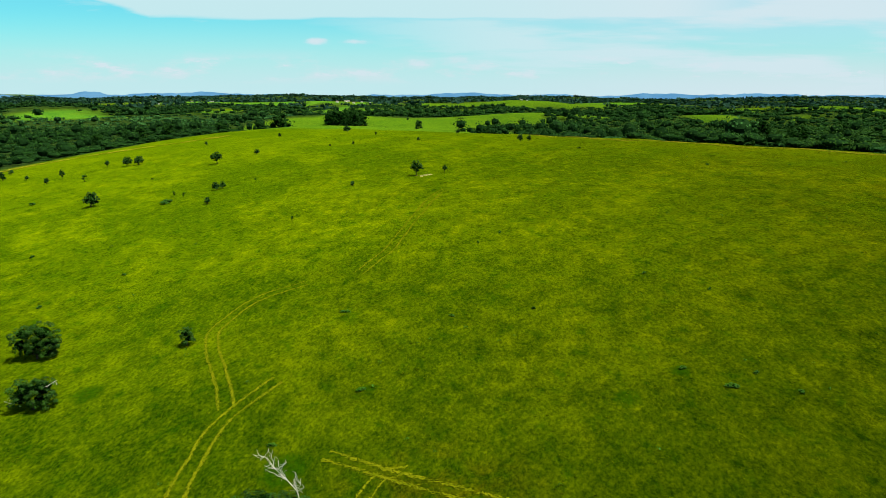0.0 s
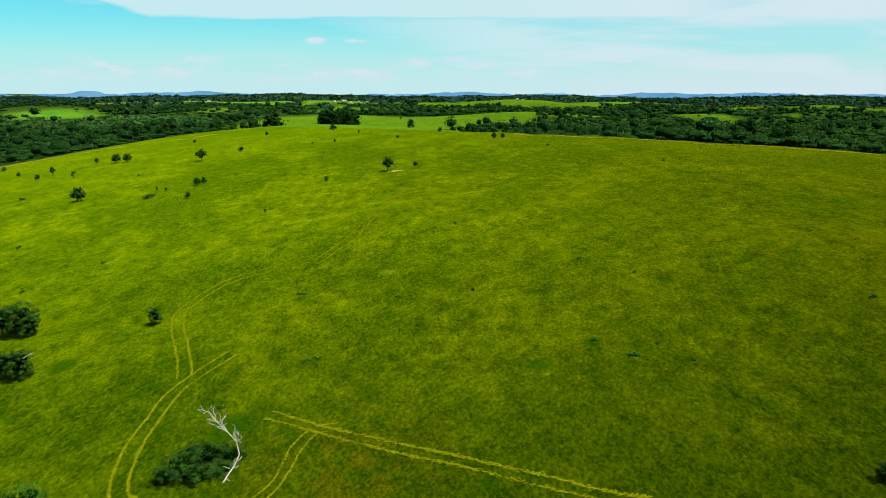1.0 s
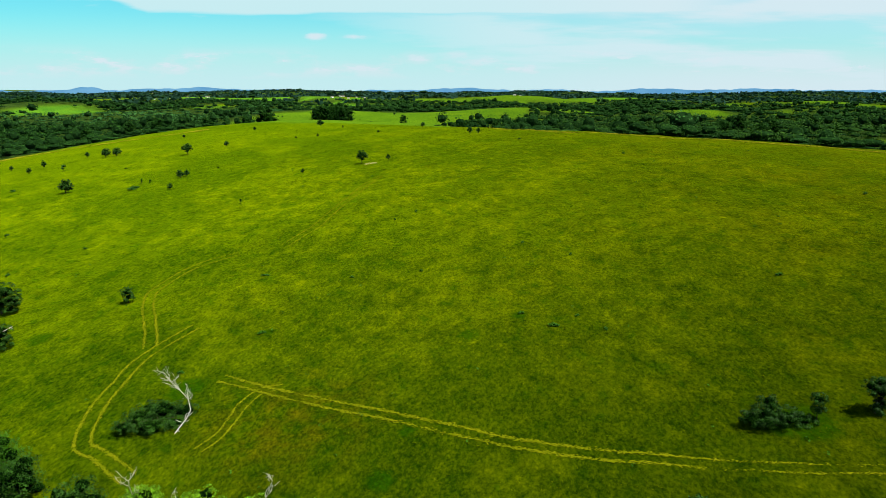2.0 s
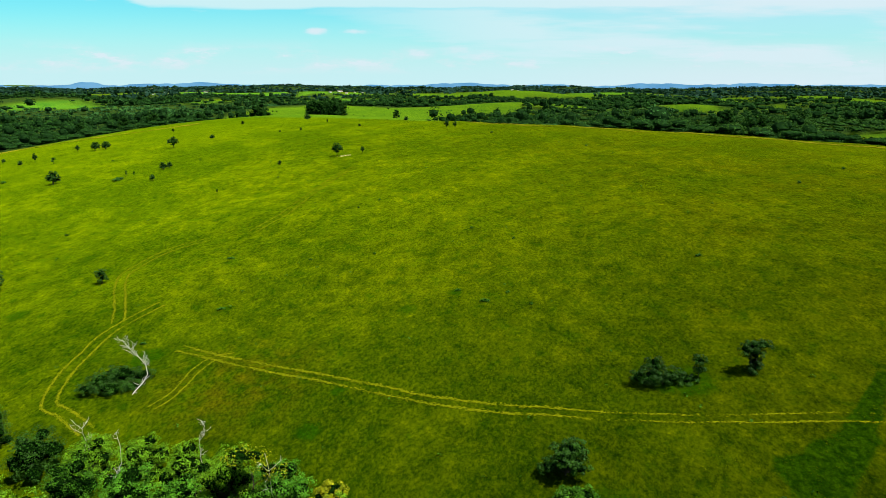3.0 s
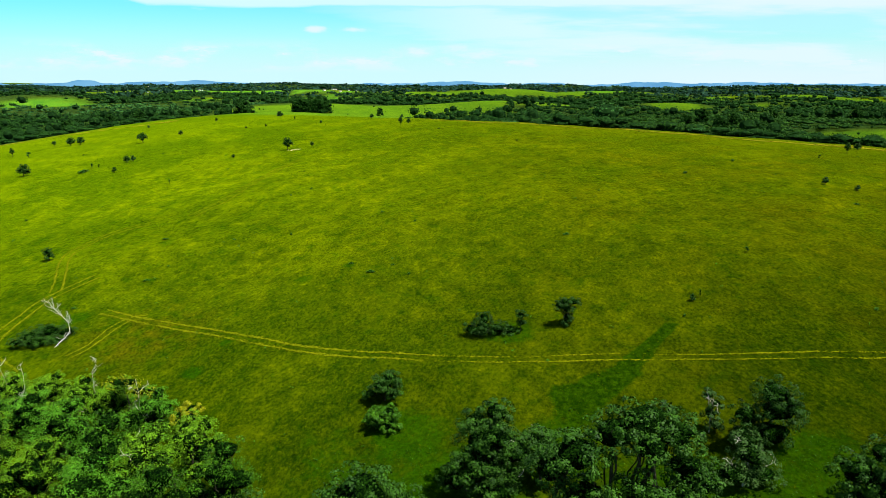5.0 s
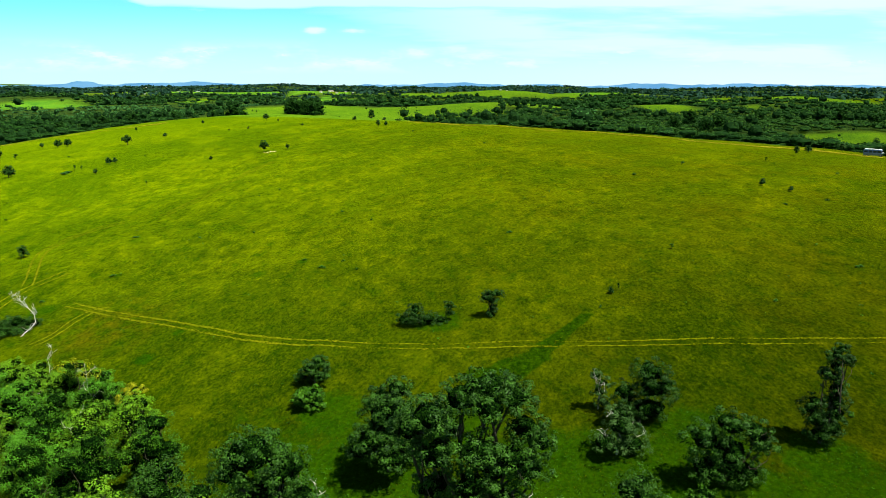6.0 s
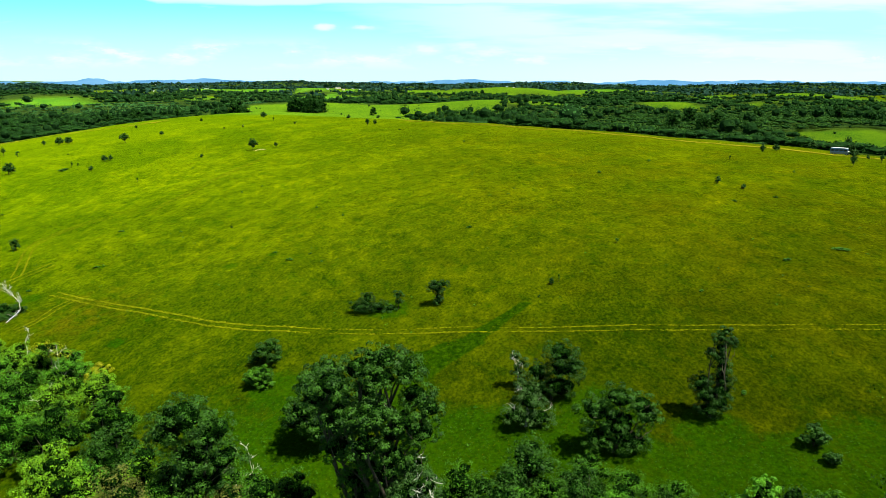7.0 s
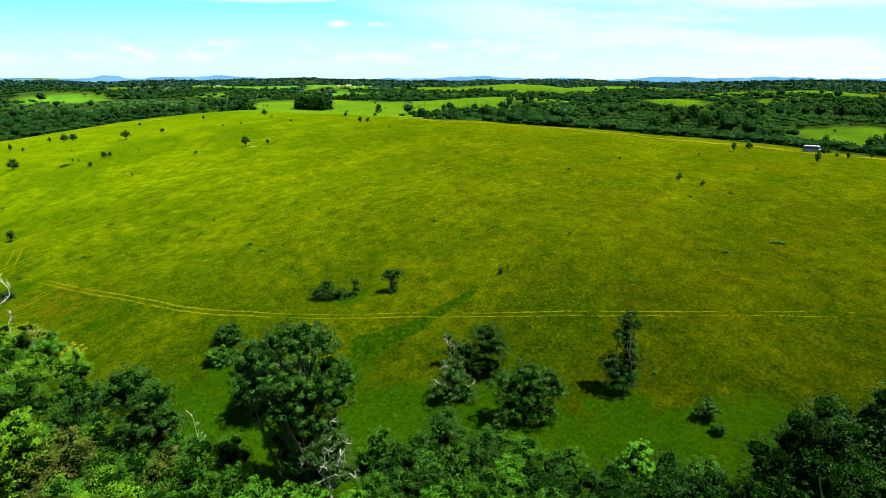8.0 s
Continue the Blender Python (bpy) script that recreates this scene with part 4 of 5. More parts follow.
scatter(sort_of("field_shrub", "low dark shrub in the pasture grass", "shrub", LOW, LEAF_MID, 203, 0.03, 0.12), [
    (-70.2, 167.2, 4.6, 1.0), (63.3, 159.3, 1.2, 0.6), (40, 196.5, 1.1, 0.8), (-114.5, 183.2, 2.8, 0.9), (-83.2, 130.8, 1.4, 0.6), (-65.3, 102.6, 1.3, 0.5), (12.3, 85.4, 0.6, 0.6), (1.3, 85.5, 0.9, 0.4),
    (29.9, 63.4, 1.4, 0.6), (33.3, 65.5, 0.8, 0.4), (36.1, 61.6, 0.8, 0.4), (-52.2, 184.5, 0.9, 0.6), (-89.4, 204, 0.9, 0.7), (10.3, 117.1, 0.8, 0.5), (-56.9, 114.6, 1.0, 0.5), (6.2, 113.3, 0.8, 0.6),
    (29.2, 92.9, 0.8, 0.5), (36.1, 86.2, 0.7, 0.5), (-9.2, 69.8, 1.2, 0.5), (-17.3, 61.1, 1.0, 0.5), (109.4, 117, 1.2, 0.7), (94.6, 106.3, 1.1, 0.7), (111.6, 47.7, 1.4, 0.5), (62.7, 72.6, 1.2, 0.6),
    (72.3, 41, 0.6, 0.5), (121.4, 50.5, 2.5, 0.5), (115.3, 77.7, 0.9, 0.5), (124.2, 79.6, 0.9, 0.5), (95.4, 39.1, 0.9, 0.4), (26.2, 67.5, 0.9, 0.5), (138.5, 101.5, 0.9, 0.5), (91.6, 14.7, 0.9, 0.5), (-13.8, 90.0, 1.6, 0.4)], "low shrubs scattered over the pasture")
scatter(sort_of("field_sapling", "thin sparse sapling on the pasture", "sapling", SPARSE, LEAF_MID, 204, 0.03, 0.11), [
    (-66.9, 170.3, 1.0, 1.5), (-70.3, 172.4, 1.0, 1.8), (-115.7, 214, 2.2, 2.4), (-31.7, 137.5, 0.8, 1.3), (130.3, 118.1, 0.8, 1.3), (87.8, 59, 1.0, 1.0), (75.8, 45.4, 0.5, 1.4)], "saplings scattered over the pasture")


# ---- woods ----
def wood_cards(x, y, h, w, per, rng, size):
    """Crowns of many trees at once: leaves over the upper part of each crown, round a core coloured as inner shade."""
    n = len(x)
    z = height(x, y)
    d = unit(rng.normal(size=(n, per, 3)) + [0, 0, 0.45])
    d[..., 2] = np.maximum(d[..., 2], -0.45)
    r = np.stack([w / 2, w / 2, h * 0.40], -1)[:, None]
    c = np.stack([x, y, z + h * 0.58], -1)[:, None]
    lumps = 1 + 0.20 * np.sin(5 * d[..., :1] + rng.uniform(0, 6, (n, 1, 1))) * np.sin(5 * d[..., 1:2] + rng.uniform(0, 6, (n, 1, 1)))
    at = (c + d * r * lumps * rng.uniform(0.82, 1.06, (n, per, 1))).reshape(-1, 3)
    normal = unit(d.reshape(-1, 3) * [1, 1, 1.2] + [0, 0, 0.20] + 0.34 * rng.normal(size=(n * per, 3)))
    s = np.repeat(w * size, per) * rng.uniform(0.6, 1.3, n * per)
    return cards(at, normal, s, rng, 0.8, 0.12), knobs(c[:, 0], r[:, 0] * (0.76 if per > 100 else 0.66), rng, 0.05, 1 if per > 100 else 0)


def stand(name, label, near, far, step, per, size, seed):
    """Woods in a belt at that distance; low scrub where the land is scrub."""
    rng = np.random.default_rng(seed)
    gx, gy = np.meshgrid(np.arange(-far, far, step), np.arange(0, far, step))
    x = (gx + rng.uniform(-0.5, 0.5, gx.shape) * step).ravel()
    y = (gy + rng.uniform(-0.5, 0.5, gx.shape) * step).ravel()
    r, az = np.hypot(x - 30, y + 20), np.degrees(np.arctan2(x - 30, y + 20))
    keep = (r > near) & (r <= far) & (az > -46) & (az < 50)
    x, y, r = x[keep], y[keep], r[keep]
    floor, lush, crop, scrub, in_wedge = cover_of(x, y)
    lone = rng.uniform(size=len(x)) < 0.05
    keep = ((floor > 0.5) & (rng.uniform(size=len(x)) < 0.86)) | (lone & (in_pasture(x, y) < 0.02) & (crop < 0.5))
    x, y, floor, scrub = x[keep], y[keep], floor[keep], scrub[keep]
    rel = swell(x, y, 260, 40)
    big = rng.uniform(size=len(x)) < 0.10 + 0.10 * rel
    h = np.where(big, rng.uniform(11, 17, len(x)), rng.uniform(4, 9, len(x)) + 1.5 * rel)
    h = np.where(np.hypot(x, y) > 1400, h * 0.8, h)
    h = np.where((scrub > 0.5) & ~(big & (rng.uniform(size=len(x)) < 0.4)), rng.uniform(1.6, 3.2, len(x)) * np.maximum(1, scrub * 1.05), h)
    h = np.where((in_pasture(x + 12, y) > 0.1) | (in_pasture(x - 12, y - 12) > 0.1), np.minimum(h, rng.uniform(2.5, 6, len(x))), h)
    h = np.where((floor < 0.5) | ((x > 140) & (y < 430) & (x > 0.42 * y)), np.minimum(h, rng.uniform(2.0, 4.2, len(x))), h)
    h = np.where((x < -90) & (np.hypot(x, y) < 620), h * 0.62, h)
    w = np.maximum(h * rng.uniform(0.55, 1.0, len(x)), np.where(floor < 0.5, 0, step * rng.uniform(0.75, 1.15, len(x)) * np.where(scrub > 1.3, 1.2, 1.0)))
    low, brush = (scrub > 0.5) & (scrub < 1.3), scrub >= 1.3
    for sel, mat, nm in ((~low & ~brush, LEAF_FAR_HAZE if near > 1500 else LEAF_WOODS, name), (brush, LEAF_BRUSH, name), (low, LEAF_SCRUB, "scrub")):
        if sel.any():
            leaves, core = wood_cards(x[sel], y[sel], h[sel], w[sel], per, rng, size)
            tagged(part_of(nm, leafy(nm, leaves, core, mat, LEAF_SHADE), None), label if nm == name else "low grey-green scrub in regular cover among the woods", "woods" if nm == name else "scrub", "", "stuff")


stand("woodland", "dense dark green woodland in the valley behind the hill", 200, 560, 8.0, 120, 0.085, 51)
stand("distant_woodland", "dark woodland with rounded crowns beyond the valley", 560, 900, 9.6, 46, 0.125, 52)
stand("distant_woodland", "distant dark woodland over the rolling country", 900, 1700, 14.0, 17, 0.18, 53)
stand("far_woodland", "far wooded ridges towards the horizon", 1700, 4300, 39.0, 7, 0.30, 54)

# single tall trees that stand out of the woods, and the copse on the far pasture
WOOD_LOBES = lobes_of(1.0, 0.85, 9, 300, 0.08)
tall = tree("woodland_tree", "tall dark tree standing out of the woods", "tree", 0, 0, WOOD_LOBES, 0.075, LEAF_WOODS, 301, 0.03, 1.0, 0.085, 16, limbs=False)
tall["group"] = "tall trees of the woods"
rng0 = random.Random(9)
put = []
for k in range(16):
    a = 2 * math.pi * k / 16
    x, y = -98 + (24 * math.cos(a) * rng0.uniform(0.3, 1)), 690 + 10 * math.sin(a)
    put.append((x, y, rng0.uniform(14, 19)))
for az, r, h in [(-20.5, 560, 17), (-19, 575, 14), (-17.5, 590, 15), (-16, 600, 18), (-15.4, 640, 16), (-26, 600, 13), (-24, 640, 15), (-29, 560, 12),
                 (18.5, 560, 13), (20, 620, 15), (21.4, 640, 16), (22.5, 700, 18), (24, 600, 15), (24.8, 640, 17), (26, 560, 13), (27.5, 680, 16), (22, 520, 12), (10, 560, 12), (12.6, 600, 13), (5, 620, 12), (15, 640, 14),
                 (35.5, 660, 14), (38, 640, 15), (33, 700, 16), (44, 600, 15), (3, 540, 10), (8, 570, 11), (0.5, 560, 9), (2, 700, 11), (-4.5, 690, 9)]:
    put.append((30 + r * math.sin(radians(az)), -20 + r * math.cos(radians(az)), h))
for x, y, h in put[1:]:
    copy_thing(tall, pose(x, y, on_ground(x, y, 0.1), 0, 0, rng0.uniform(0, 360)) @ Matrix.Diagonal((h, h, h * rng0.uniform(0.9, 1.1), 1)))
x, y, h = put[0]
tall.matrix_basis = pose(x, y, on_ground(x, y, 0.1)) @ Matrix.Diagonal((h, h, h, 1))


# ---- far hills on the horizon ----
def far_hills():
    az = np.radians(np.linspace(-75, 75, 420))
    d = np.degrees(az)
    top = 21 + 5 * np.sin(d * 0.31 + 1) + 4 * np.sin(d * 0.83) + 2.2 * np.sin(d * 2.3 + 2) + 1.6 * np.sin(d * 5.1) + 1.0 * np.sin(d * 11.3 + 1) + 0.7 * np.sin(d * 23.0)
    for c, w, a in ((-27.3, 1.2, 19), (-23.6, 1.1, 13), (-18.8, 2.0, 12), (17, 4, 11), (9.5, 1.2, 9), (28, 5, 12), (40, 7, 12), (2, 5, 8)):
        top = top + a * np.exp(-(((d - c) / w) ** 2))
    rings = [(4560, -60 + 0 * top), (4600, top * 0.55), (4660, top), (4740, top * 0.9), (4800, -60 + 0 * top)]
    v = np.concatenate([np.stack([r * np.sin(az), r * np.cos(az), z], -1) for r, z in rings])
    n = len(az)
    i, j = np.meshgrid(np.arange(4), np.arange(n - 1), indexing="ij")
    a = (i * n + j).ravel()
    # aerial haze is put into this blue, which glows by itself
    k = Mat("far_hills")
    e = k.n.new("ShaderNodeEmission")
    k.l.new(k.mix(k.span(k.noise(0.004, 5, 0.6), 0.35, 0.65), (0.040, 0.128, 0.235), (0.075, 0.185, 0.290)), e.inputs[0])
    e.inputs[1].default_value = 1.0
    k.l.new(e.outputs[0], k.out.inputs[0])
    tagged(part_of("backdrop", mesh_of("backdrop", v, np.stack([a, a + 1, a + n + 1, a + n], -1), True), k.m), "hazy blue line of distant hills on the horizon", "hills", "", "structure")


far_hills()


# ---- wheel tracks and roads ----
def smooth_line(points, step):
    """Points at even steps along a smooth curve through the given ones."""
    p = np.array(points, float)
    q = np.vstack([2 * p[0] - p[1], p, 2 * p[-1] - p[-2]])
    out = []
    for a, b, c, d in zip(q[:-3], q[1:-2], q[2:-1], q[3:]):
        for t in np.linspace(0, 1, max(2, int(np.linalg.norm(c - b) / step)), endpoint=False):
            out.append(0.5 * (2 * b + (c - a) * t + (2 * a - 5 * b + 4 * c - d) * t**2 + (3 * b - a - 3 * c + d) * t**3))
    return np.array(out + [p[-1]])


def rut(points, offset, width, gaps, seed, lift=0.05, step=0.5):
    """One worn wheel line: pressed wisps of straw, thick and thin by turns, that follow the ground."""
    rng = np.random.default_rng(seed)
    p = smooth_line(points, step)
    d = unit(np.gradient(p, axis=0))
    n = len(p)
    worn = np.convolve(rng.uniform(size=n + 10), np.ones(11) / 11, "valid")[:n]
    k = rng.integers(0, n, int(n * step * 24 / width**0.5))
    k = k[worn[k] + 0.35 * rng.uniform(size=len(k)) > gaps + 0.28]
    side = np.stack([d[k, 1], -d[k, 0]], -1)
    wander = np.convolve(rng.normal(size=n + 8), np.ones(9) / 9, "valid")[k] * 0.2
    c = p[k] + d[k] * rng.uniform(-0.5, 0.5, (len(k), 1)) * step + side * (offset + wander + rng.normal(size=len(k)) * width * 0.33)[:, None]
    turn = rng.normal(size=len(k)) * 0.45
    along = d[k] * np.cos(turn)[:, None] + side * np.sin(turn)[:, None]
    across = np.stack([along[:, 1], -along[:, 0]], -1)
    a, b = rng.uniform(0.4, 1.3, (len(k), 1)) * width**0.5 * 0.40, rng.uniform(0.07, 0.24, (len(k), 1)) * width**0.5 * 0.42
    q = np.stack([c - along * a, c + across * b, c + along * a * 0.8, c - across * b], 1).reshape(-1, 2)
    return np.column_stack([q, height(q[:, 0], q[:, 1]) + lift * rng.uniform(0.7, 1.4, len(q))]), np.arange(4 * len(k)).reshape(-1, 4)


def tracks(name, label, points, gauge, width, gaps, seed, mat, lift=0.05, step=0.5):
    for k, o in enumerate((-gauge / 2, gauge / 2)):
        me = mesh_of(name, *rut(points, o, width, gaps, seed + k, lift, step))
        tagged(part_of(name, me, mat), label, "wheel track", "", "structure")


tracks("wheel_track", "pressed straw-yellow wheel line curving over the pasture", [(-15, 41), (-19.6, 45), (-22.8, 47.6), (-24.6, 54.3), (-24.6, 60), (-24.2, 64.4), (-22.6, 68.6), (-19.6, 73)], 1.6, 0.30, 0.26, 1, STRAW)
tracks("wheel_track", "pressed straw-yellow wheel line curving up the hill", [(-24.2, 68.3), (-27.4, 76), (-30.4, 82.3), (-32, 87.9), (-31.3, 92), (-30, 95.8), (-27.5, 99), (-22, 102)], 1.6, 0.26, 0.30, 3, STRAW)
tracks("wheel_track", "faint straw-yellow wheel line climbing to a lone tree", [(-13.5, 104), (-11.3, 108.5), (-9.1, 114), (-6.8, 124), (-4.2, 137), (-1.6, 147.6), (0.8, 151.3)], 1.6, 0.28, 0.36, 5, STRAW)
tracks("wheel_track", "straw-yellow wheel line running across the foot of the hill", [(-11, 58.6), (-4, 54.6), (3, 51), (12, 46.6), (21, 42.5), (29, 39.4), (36, 37.2)], 1.25, 0.34, 0.30, 7, STRAW)
tracks("wheel_track", "faint wheel line running on across the foot of the hill", [(36, 37.2), (43, 35.7), (50, 34.6), (65, 32.4), (75, 31), (87, 29.4), (98, 28), (109, 26.4), (120, 25)], 1.2, 0.22, 0.44, 21, STRAW)
tracks("wheel_track", "faint worn wheel line beside the dead tree", [(-9.1, 44.7), (-7.9, 46.6), (-7.2, 49.8), (-6.9, 52.2), (-5.6, 54.8), (-3.4, 55.4)], 1.1, 0.2, 0.4, 9, STRAW)
tracks("wheel_track", "faint grazing trail across the lower slope", [(52, 27.6), (62, 26.6), (74, 25.4), (86, 24.2)], 1.3, 0.14, 0.72, 13, STRAW)
ROAD = [(36, 268), (57, 234), (78, 214), (96, 200), (119, 177), (140, 155), (163, 137), (184, 122), (213, 101), (248, 80)]
tracks("road", "pale dirt farm road with two wheel lines along the crest", ROAD, 2.0, 1.1, 0.12, 11, DIRT, 0.16, 1.2)
EDGE_ROAD = [(-184, 262), (-187, 285), (-183, 300), (-170, 309), (-153, 314), (-140, 322), (-127, 338), (-114, 354)]
tracks("road", "brown dirt farm road along the edge of the woods", EDGE_ROAD, 2.4, 1.8, 0.2, 15, DIRT, 0.25, 1.5)
# pale bare soil under the lone tree
tracks("bare_soil", "pale bare soil scrape by a lone tree", [(-5.8, 167.2), (-4.4, 168.4), (-2.9, 168.8)], 0.7, 0.6, 0.3, 17, plain("pale_soil", (0.22, 0.20, 0.03), (0.42, 0.38, 0.12)), 0.08, 0.4)


# ---- grass ----
def tufts(n, seed):
    """Single tufts of pasture grass, thinning out uphill."""
    rng = np.random.default_rng(seed)
    x, y = 35 + 75 * rng.normal(size=n), -12 + np.abs(rng.normal(size=n)) * 125
    f = (in_pasture(x, y) > 0.5) & (swell(x, y, 16, 61) + 0.9 * rng.normal(size=n) > -0.5)
    x, y = x[f], y[f]
    far = 1 + np.maximum(y, 0) / 150
    z = height(x, y)
    k = 3
    n = len(x)
    a = rng.uniform(0, 6.28, (n, k))
    h = (rng.uniform(0.035, 0.095, n) * far)[:, None] * rng.uniform(0.7, 1.1, (n, k))
    w = (rng.uniform(0.04, 0.10, n) * far)[:, None] * np.ones((n, k))
    lean = rng.uniform(1.6, 3.6, (n, k))
    c = np.stack([x, y, z - 0.03], -1)[:, None]
    out = np.stack([np.cos(a), np.sin(a), 0 * a], -1)
    side = np.stack([-np.sin(a), np.cos(a), 0 * a], -1)
    v = np.stack([c - side * w[..., None], c + side * w[..., None], c + out * (lean * h)[..., None] + np.array([0, 0, 1]) * h[..., None]], 2)
    return v.reshape(-1, 3), np.arange(n * k * 3).reshape(-1, 3)


sward = mesh_of("grass", *tufts(60000, 71))
tagged(part_of("grass", sward, BLADES), "tufted yellow-green pasture grass over the hill", "grass", "", "stuff")


def weeds(n, seed):
    """Small dark forbs in the sward."""
    rng = np.random.default_rng(seed)
    y = rng.uniform(0, 1, n) ** 1.4 * 200 + 2
    x = 30 + rng.uniform(-1, 1, n) * (75 + 0.6 * y)
    f = (in_pasture(x, y) > 0.5) & (swell(x, y, 30, 63) + 0.8 * rng.normal(size=n) > 0)
    x, y = x[f], y[f]
    k = 7
    n = len(x)
    s = rng.uniform(0.30, 0.50, n) ** 2
    d = unit(rng.normal(size=(n, k, 3)) + [0, 0, 0.8])
    c = np.stack([x, y, height(x, y) + 0.08], -1)[:, None]
    at = (c + d * (s * 1.3)[:, None, None] * [1.3, 1.3, 0.8]).reshape(-1, 3)
    return cards(at, unit(d.reshape(-1, 3) + 0.4 * rng.normal(size=(n * k, 3))), np.repeat(s, k) * 1.2, rng, 0.7)


tagged(part_of("weeds", mesh_of("weeds", *weeds(700, 72)), LEAF_MID), "dark green weeds dotted through the pasture grass", "weeds", "", "stuff")


def rank_grass(n, seed):
    """Taller green growth along the gully and in the dark green wedge."""
    rng = np.random.default_rng(seed)
    x, y = rng.uniform(0, 115, n), rng.uniform(-18, 20, n)
    floor, lush, crop, scrub, in_wedge = cover_of(x, y)
    f = lush > 0.25 + 0.5 * rng.uniform(size=n)
    x, y = x[f], y[f]
    k = 4
    n = len(x)
    s = rng.uniform(0.06, 0.14, n)
    d = unit(rng.normal(size=(n, k, 3)) + [0, 0, 1.0])
    c = np.stack([x, y, height(x, y) + 0.06], -1)[:, None]
    at = (c + d * (s * 1.2)[:, None, None]).reshape(-1, 3)
    return cards(at, unit(d.reshape(-1, 3) + 0.5 * rng.normal(size=(n * k, 3))), np.repeat(s, k) * 1.4, rng, 0.3)


tagged(part_of("rank_grass", mesh_of("rank_grass", *rank_grass(12000, 73)), LEAF_MID), "lush green growth along the gully", "grass", "", "stuff")


# ---- the parked minibus on the crest ----
def box(bm, x0, x1, y0, y1, z0, z1, bevel=0.0, taper=0.0):
    r = bmesh.ops.create_cube(bm, size=1.0)
    for v in r["verts"]:
        t = taper if v.co.z > 0 else 0
        v.co = Vector((x0 + (v.co.x + 0.5) * (x1 - x0), (y0 + y1) / 2 + v.co.y * (y1 - y0) * (1 - t), z0 + (v.co.z + 0.5) * (z1 - z0)))
    if bevel:
        edges = {e for v in r["verts"] for e in v.link_edges}
        bmesh.ops.bevel(bm, geom=list(edges), offset=bevel, segments=2, affect="EDGES")


def one_box(name, dims, mat, parent, bevel=0.02, label="", taper=0.0):
    bm = bmesh.new()
    box(bm, *dims, bevel, taper)
    return part(name, bm, mat, parent, label)


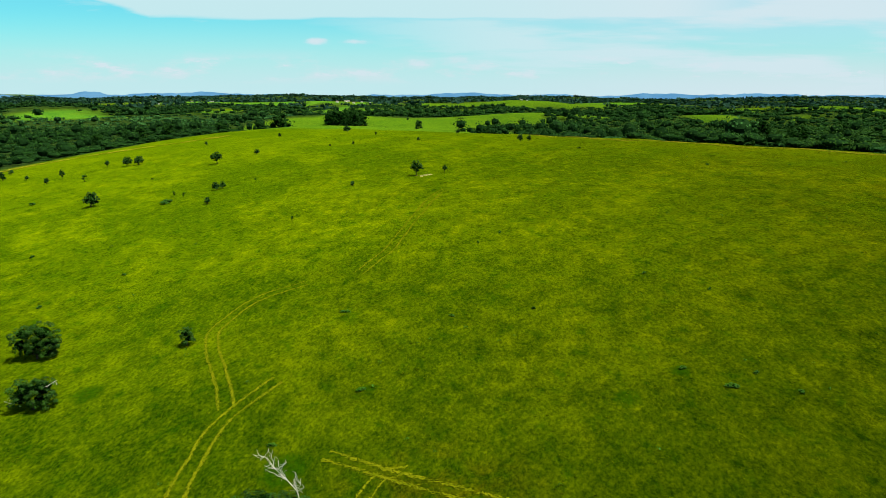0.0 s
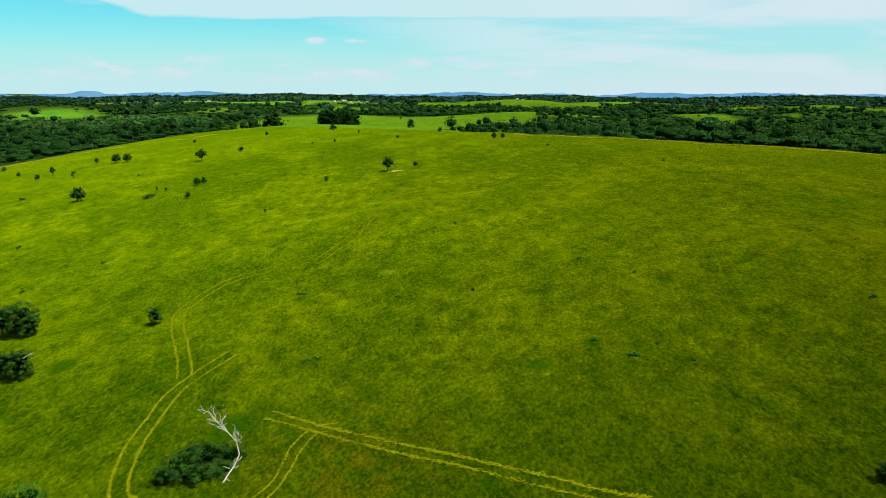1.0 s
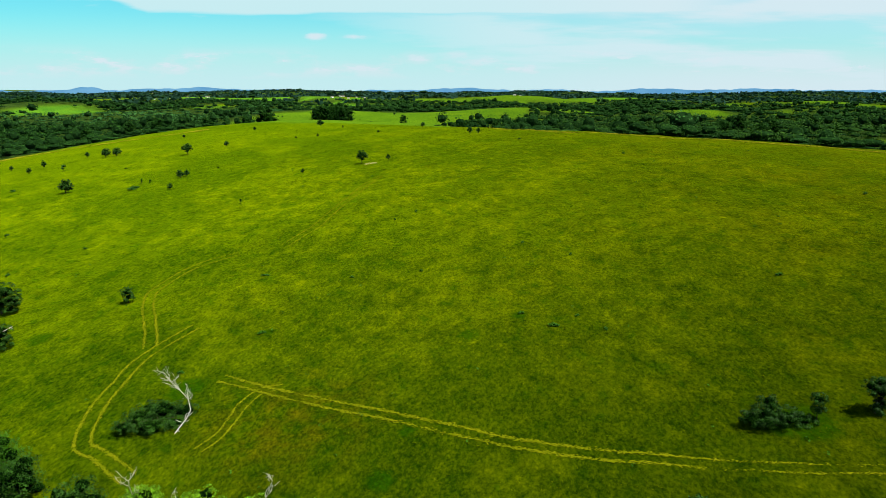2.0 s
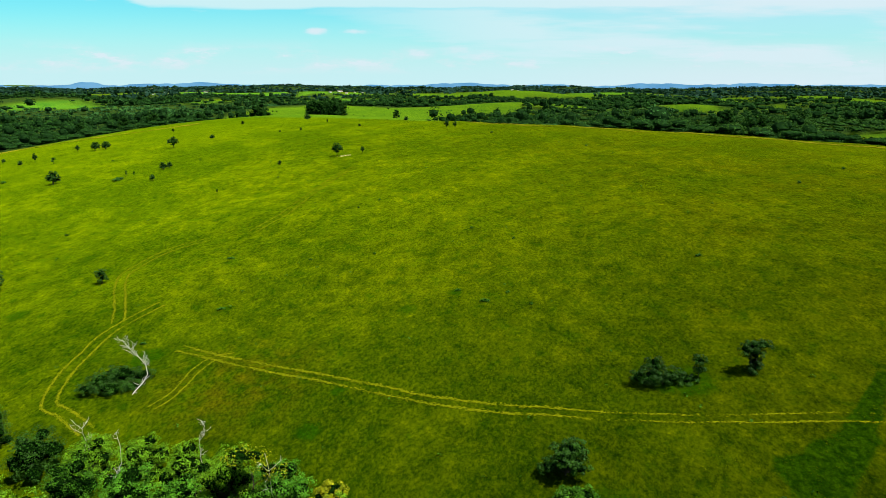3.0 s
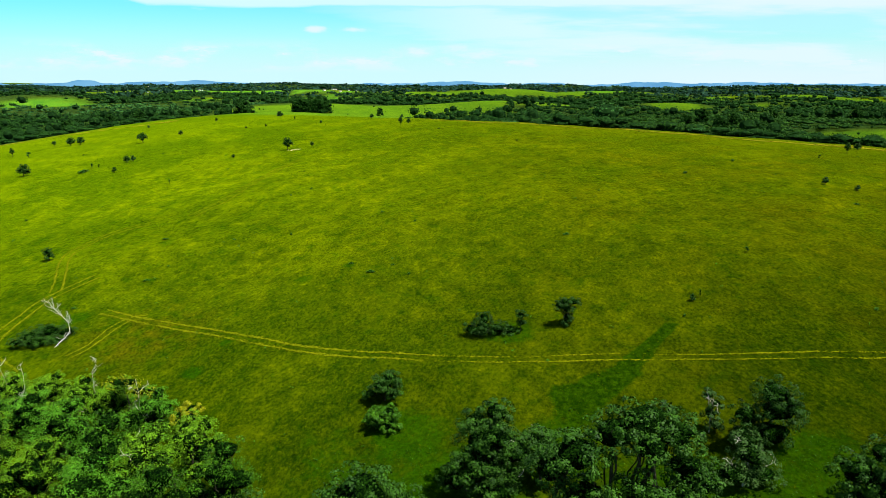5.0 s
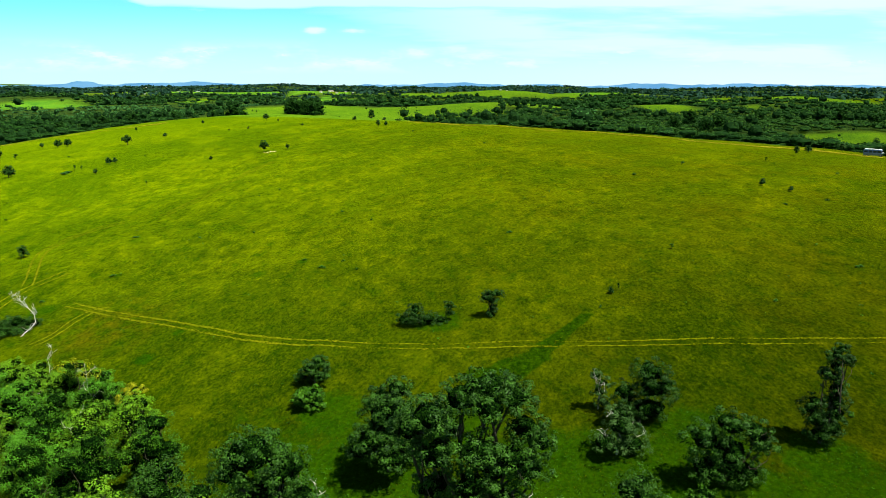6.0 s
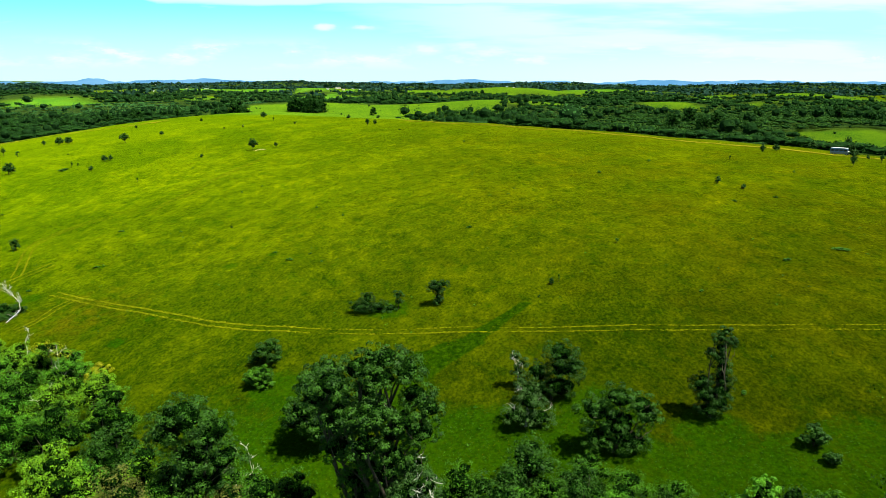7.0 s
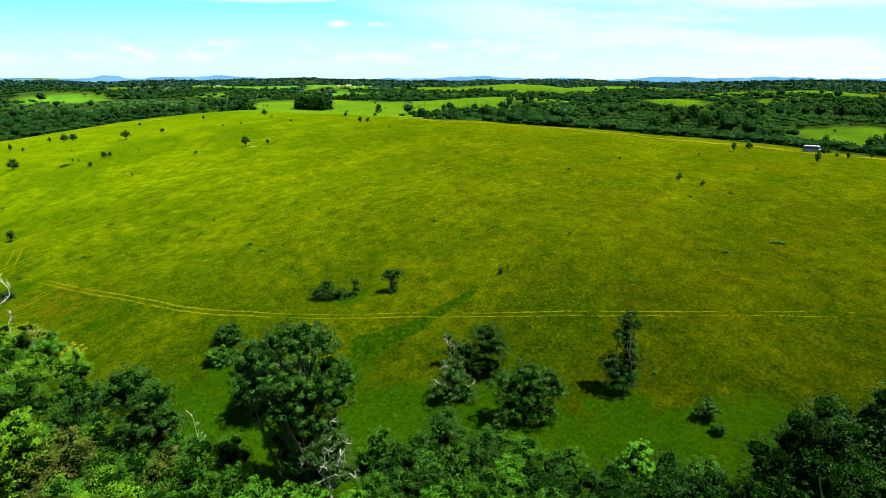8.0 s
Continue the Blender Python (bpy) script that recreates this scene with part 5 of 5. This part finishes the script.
def minibus(x, y, turn):
    van = tagged(thing("minibus", x, y, on_ground(x, y) + 0.12, turn), "white minibus with dark windows parked on the farm road", "minibus")
    one_box("lower_body", (-3.2, 3.2, -1.02, 1.02, 0.42, 1.25), GREY_PAINT, van, 0.08, "grey lower body")
    one_box("upper_body", (-3.2, 2.35, -1.0, 1.0, 1.25, 2.42), BLUE_PAINT, van, 0.12, "dark blue window band", 0.08)
    one_box("roof", (-3.1, 2.2, -0.9, 0.9, 2.40, 2.62), WHITE, van, 0.1)
    one_box("bonnet", (2.2, 3.3, -0.95, 0.95, 0.9, 1.45), WHITE, van, 0.12, "white bonnet")
    one_box("windscreen", (2.33, 2.42, -0.82, 0.82, 1.45, 2.25), GLASS, van)
    one_box("bumper", (3.26, 3.42, -0.98, 0.98, 0.42, 0.66), DARK_TRIM, van, 0.04)
    for side in (-1, 1):
        for k in range(4):
            one_box("window", (-2.95 + 1.32 * k, -1.85 + 1.32 * k, side * 0.995 - 0.02, side * 0.995 + 0.02, 1.42, 2.12), GLASS, van)
        one_box("headlight", (3.28, 3.34, side * 0.68 - 0.16, side * 0.68 + 0.16, 0.92, 1.12), STEEL, van)
        one_box("mirror", (2.2, 2.36, side * 1.16 - 0.1, side * 1.16 + 0.1, 1.5, 1.8), DARK_TRIM, van, 0.03)
        for wx in (-2.0, 2.15):
            bm = bmesh.new()
            bmesh.ops.create_cone(bm, cap_ends=True, segments=20, radius1=0.38, radius2=0.38, depth=0.26, matrix=pose(wx, side * 0.92, 0.38, 90, 0, 0))
            bmesh.ops.bevel(bm, geom=[e for e in bm.edges if len(e.link_faces) == 2 and max(len(f.verts) for f in e.link_faces) > 4], offset=0.05, segments=2, affect="EDGES")
            tyre = part("wheel", bm, RUBBER, van, "black rubber wheel")
            bm = bmesh.new()
            bmesh.ops.create_cone(bm, cap_ends=True, segments=16, radius1=0.22, radius2=0.18, depth=0.06, matrix=pose(wx, side * 1.06, 0.38, -90 * side, 0, 0))
            part("rim", bm, STEEL, tyre, "steel rim")
    return van


minibus(169.8, 138.3, -40).scale = (0.78, 0.78, 0.78)


# ---- far houses ----
def farmhouse():
    h = tagged(thing("house"), "small white rendered house with a tiled roof, far off", "house", "far houses")
    bm = bmesh.new()
    box(bm, -6, 6, -4, 4, 0, 4.2)
    part("wall", bm, WALL_PAINT, h)
    bm = bmesh.new()
    vs = [bm.verts.new(p) for p in ((-6.6, -4.6, 4.1), (6.6, -4.6, 4.1), (6.6, 4.6, 4.1), (-6.6, 4.6, 4.1), (-6.6, 0, 6.2), (6.6, 0, 6.2))]
    for f in ((0, 1, 5, 4), (2, 3, 4, 5), (0, 4, 3), (1, 2, 5), (0, 3, 2, 1)):
        bm.faces.new([vs[i] for i in f])
    part("roof", bm, ROOF_TILE, h)
    one_box("door", (-0.6, 0.6, -4.06, -3.94, 0, 2.2), DARK_TRIM, h, 0)
    for wx in (-3.5, 3.5):
        one_box("window", (wx - 0.8, wx + 0.8, -4.05, -3.95, 1.2, 2.6), GLASS, h, 0)
    return h


house = farmhouse()
rng1 = random.Random(4)
homes = [(-33.7, 1500, 1.0)]
for lo, hi, n in ((-25, -18, 14), (-9, -2, 16), (4, 9, 6), (15, 24, 6)):
    while n:
        az, r = rng1.uniform(lo, hi), rng1.uniform(1900, 3300)
        x, y = np.array([r * math.sin(radians(az))]), np.array([r * math.cos(radians(az))])
        if cover_of(x, y)[0][0] < 0.5 or rng1.random() < 0.06:
            homes.append((az, r, rng1.uniform(0.35, 0.6)))
            n -= 1
for k, (az, r, s) in enumerate(homes):
    x, y = r * math.sin(radians(az)), r * math.cos(radians(az))
    m = pose(x, y, on_ground(x, y, 0.3), 0, 0, rng1.uniform(-50, 50)) @ Matrix.Diagonal((s, s, s, 1))
    if k:
        copy_thing(house, m)
    else:
        first = m
house.matrix_basis = first
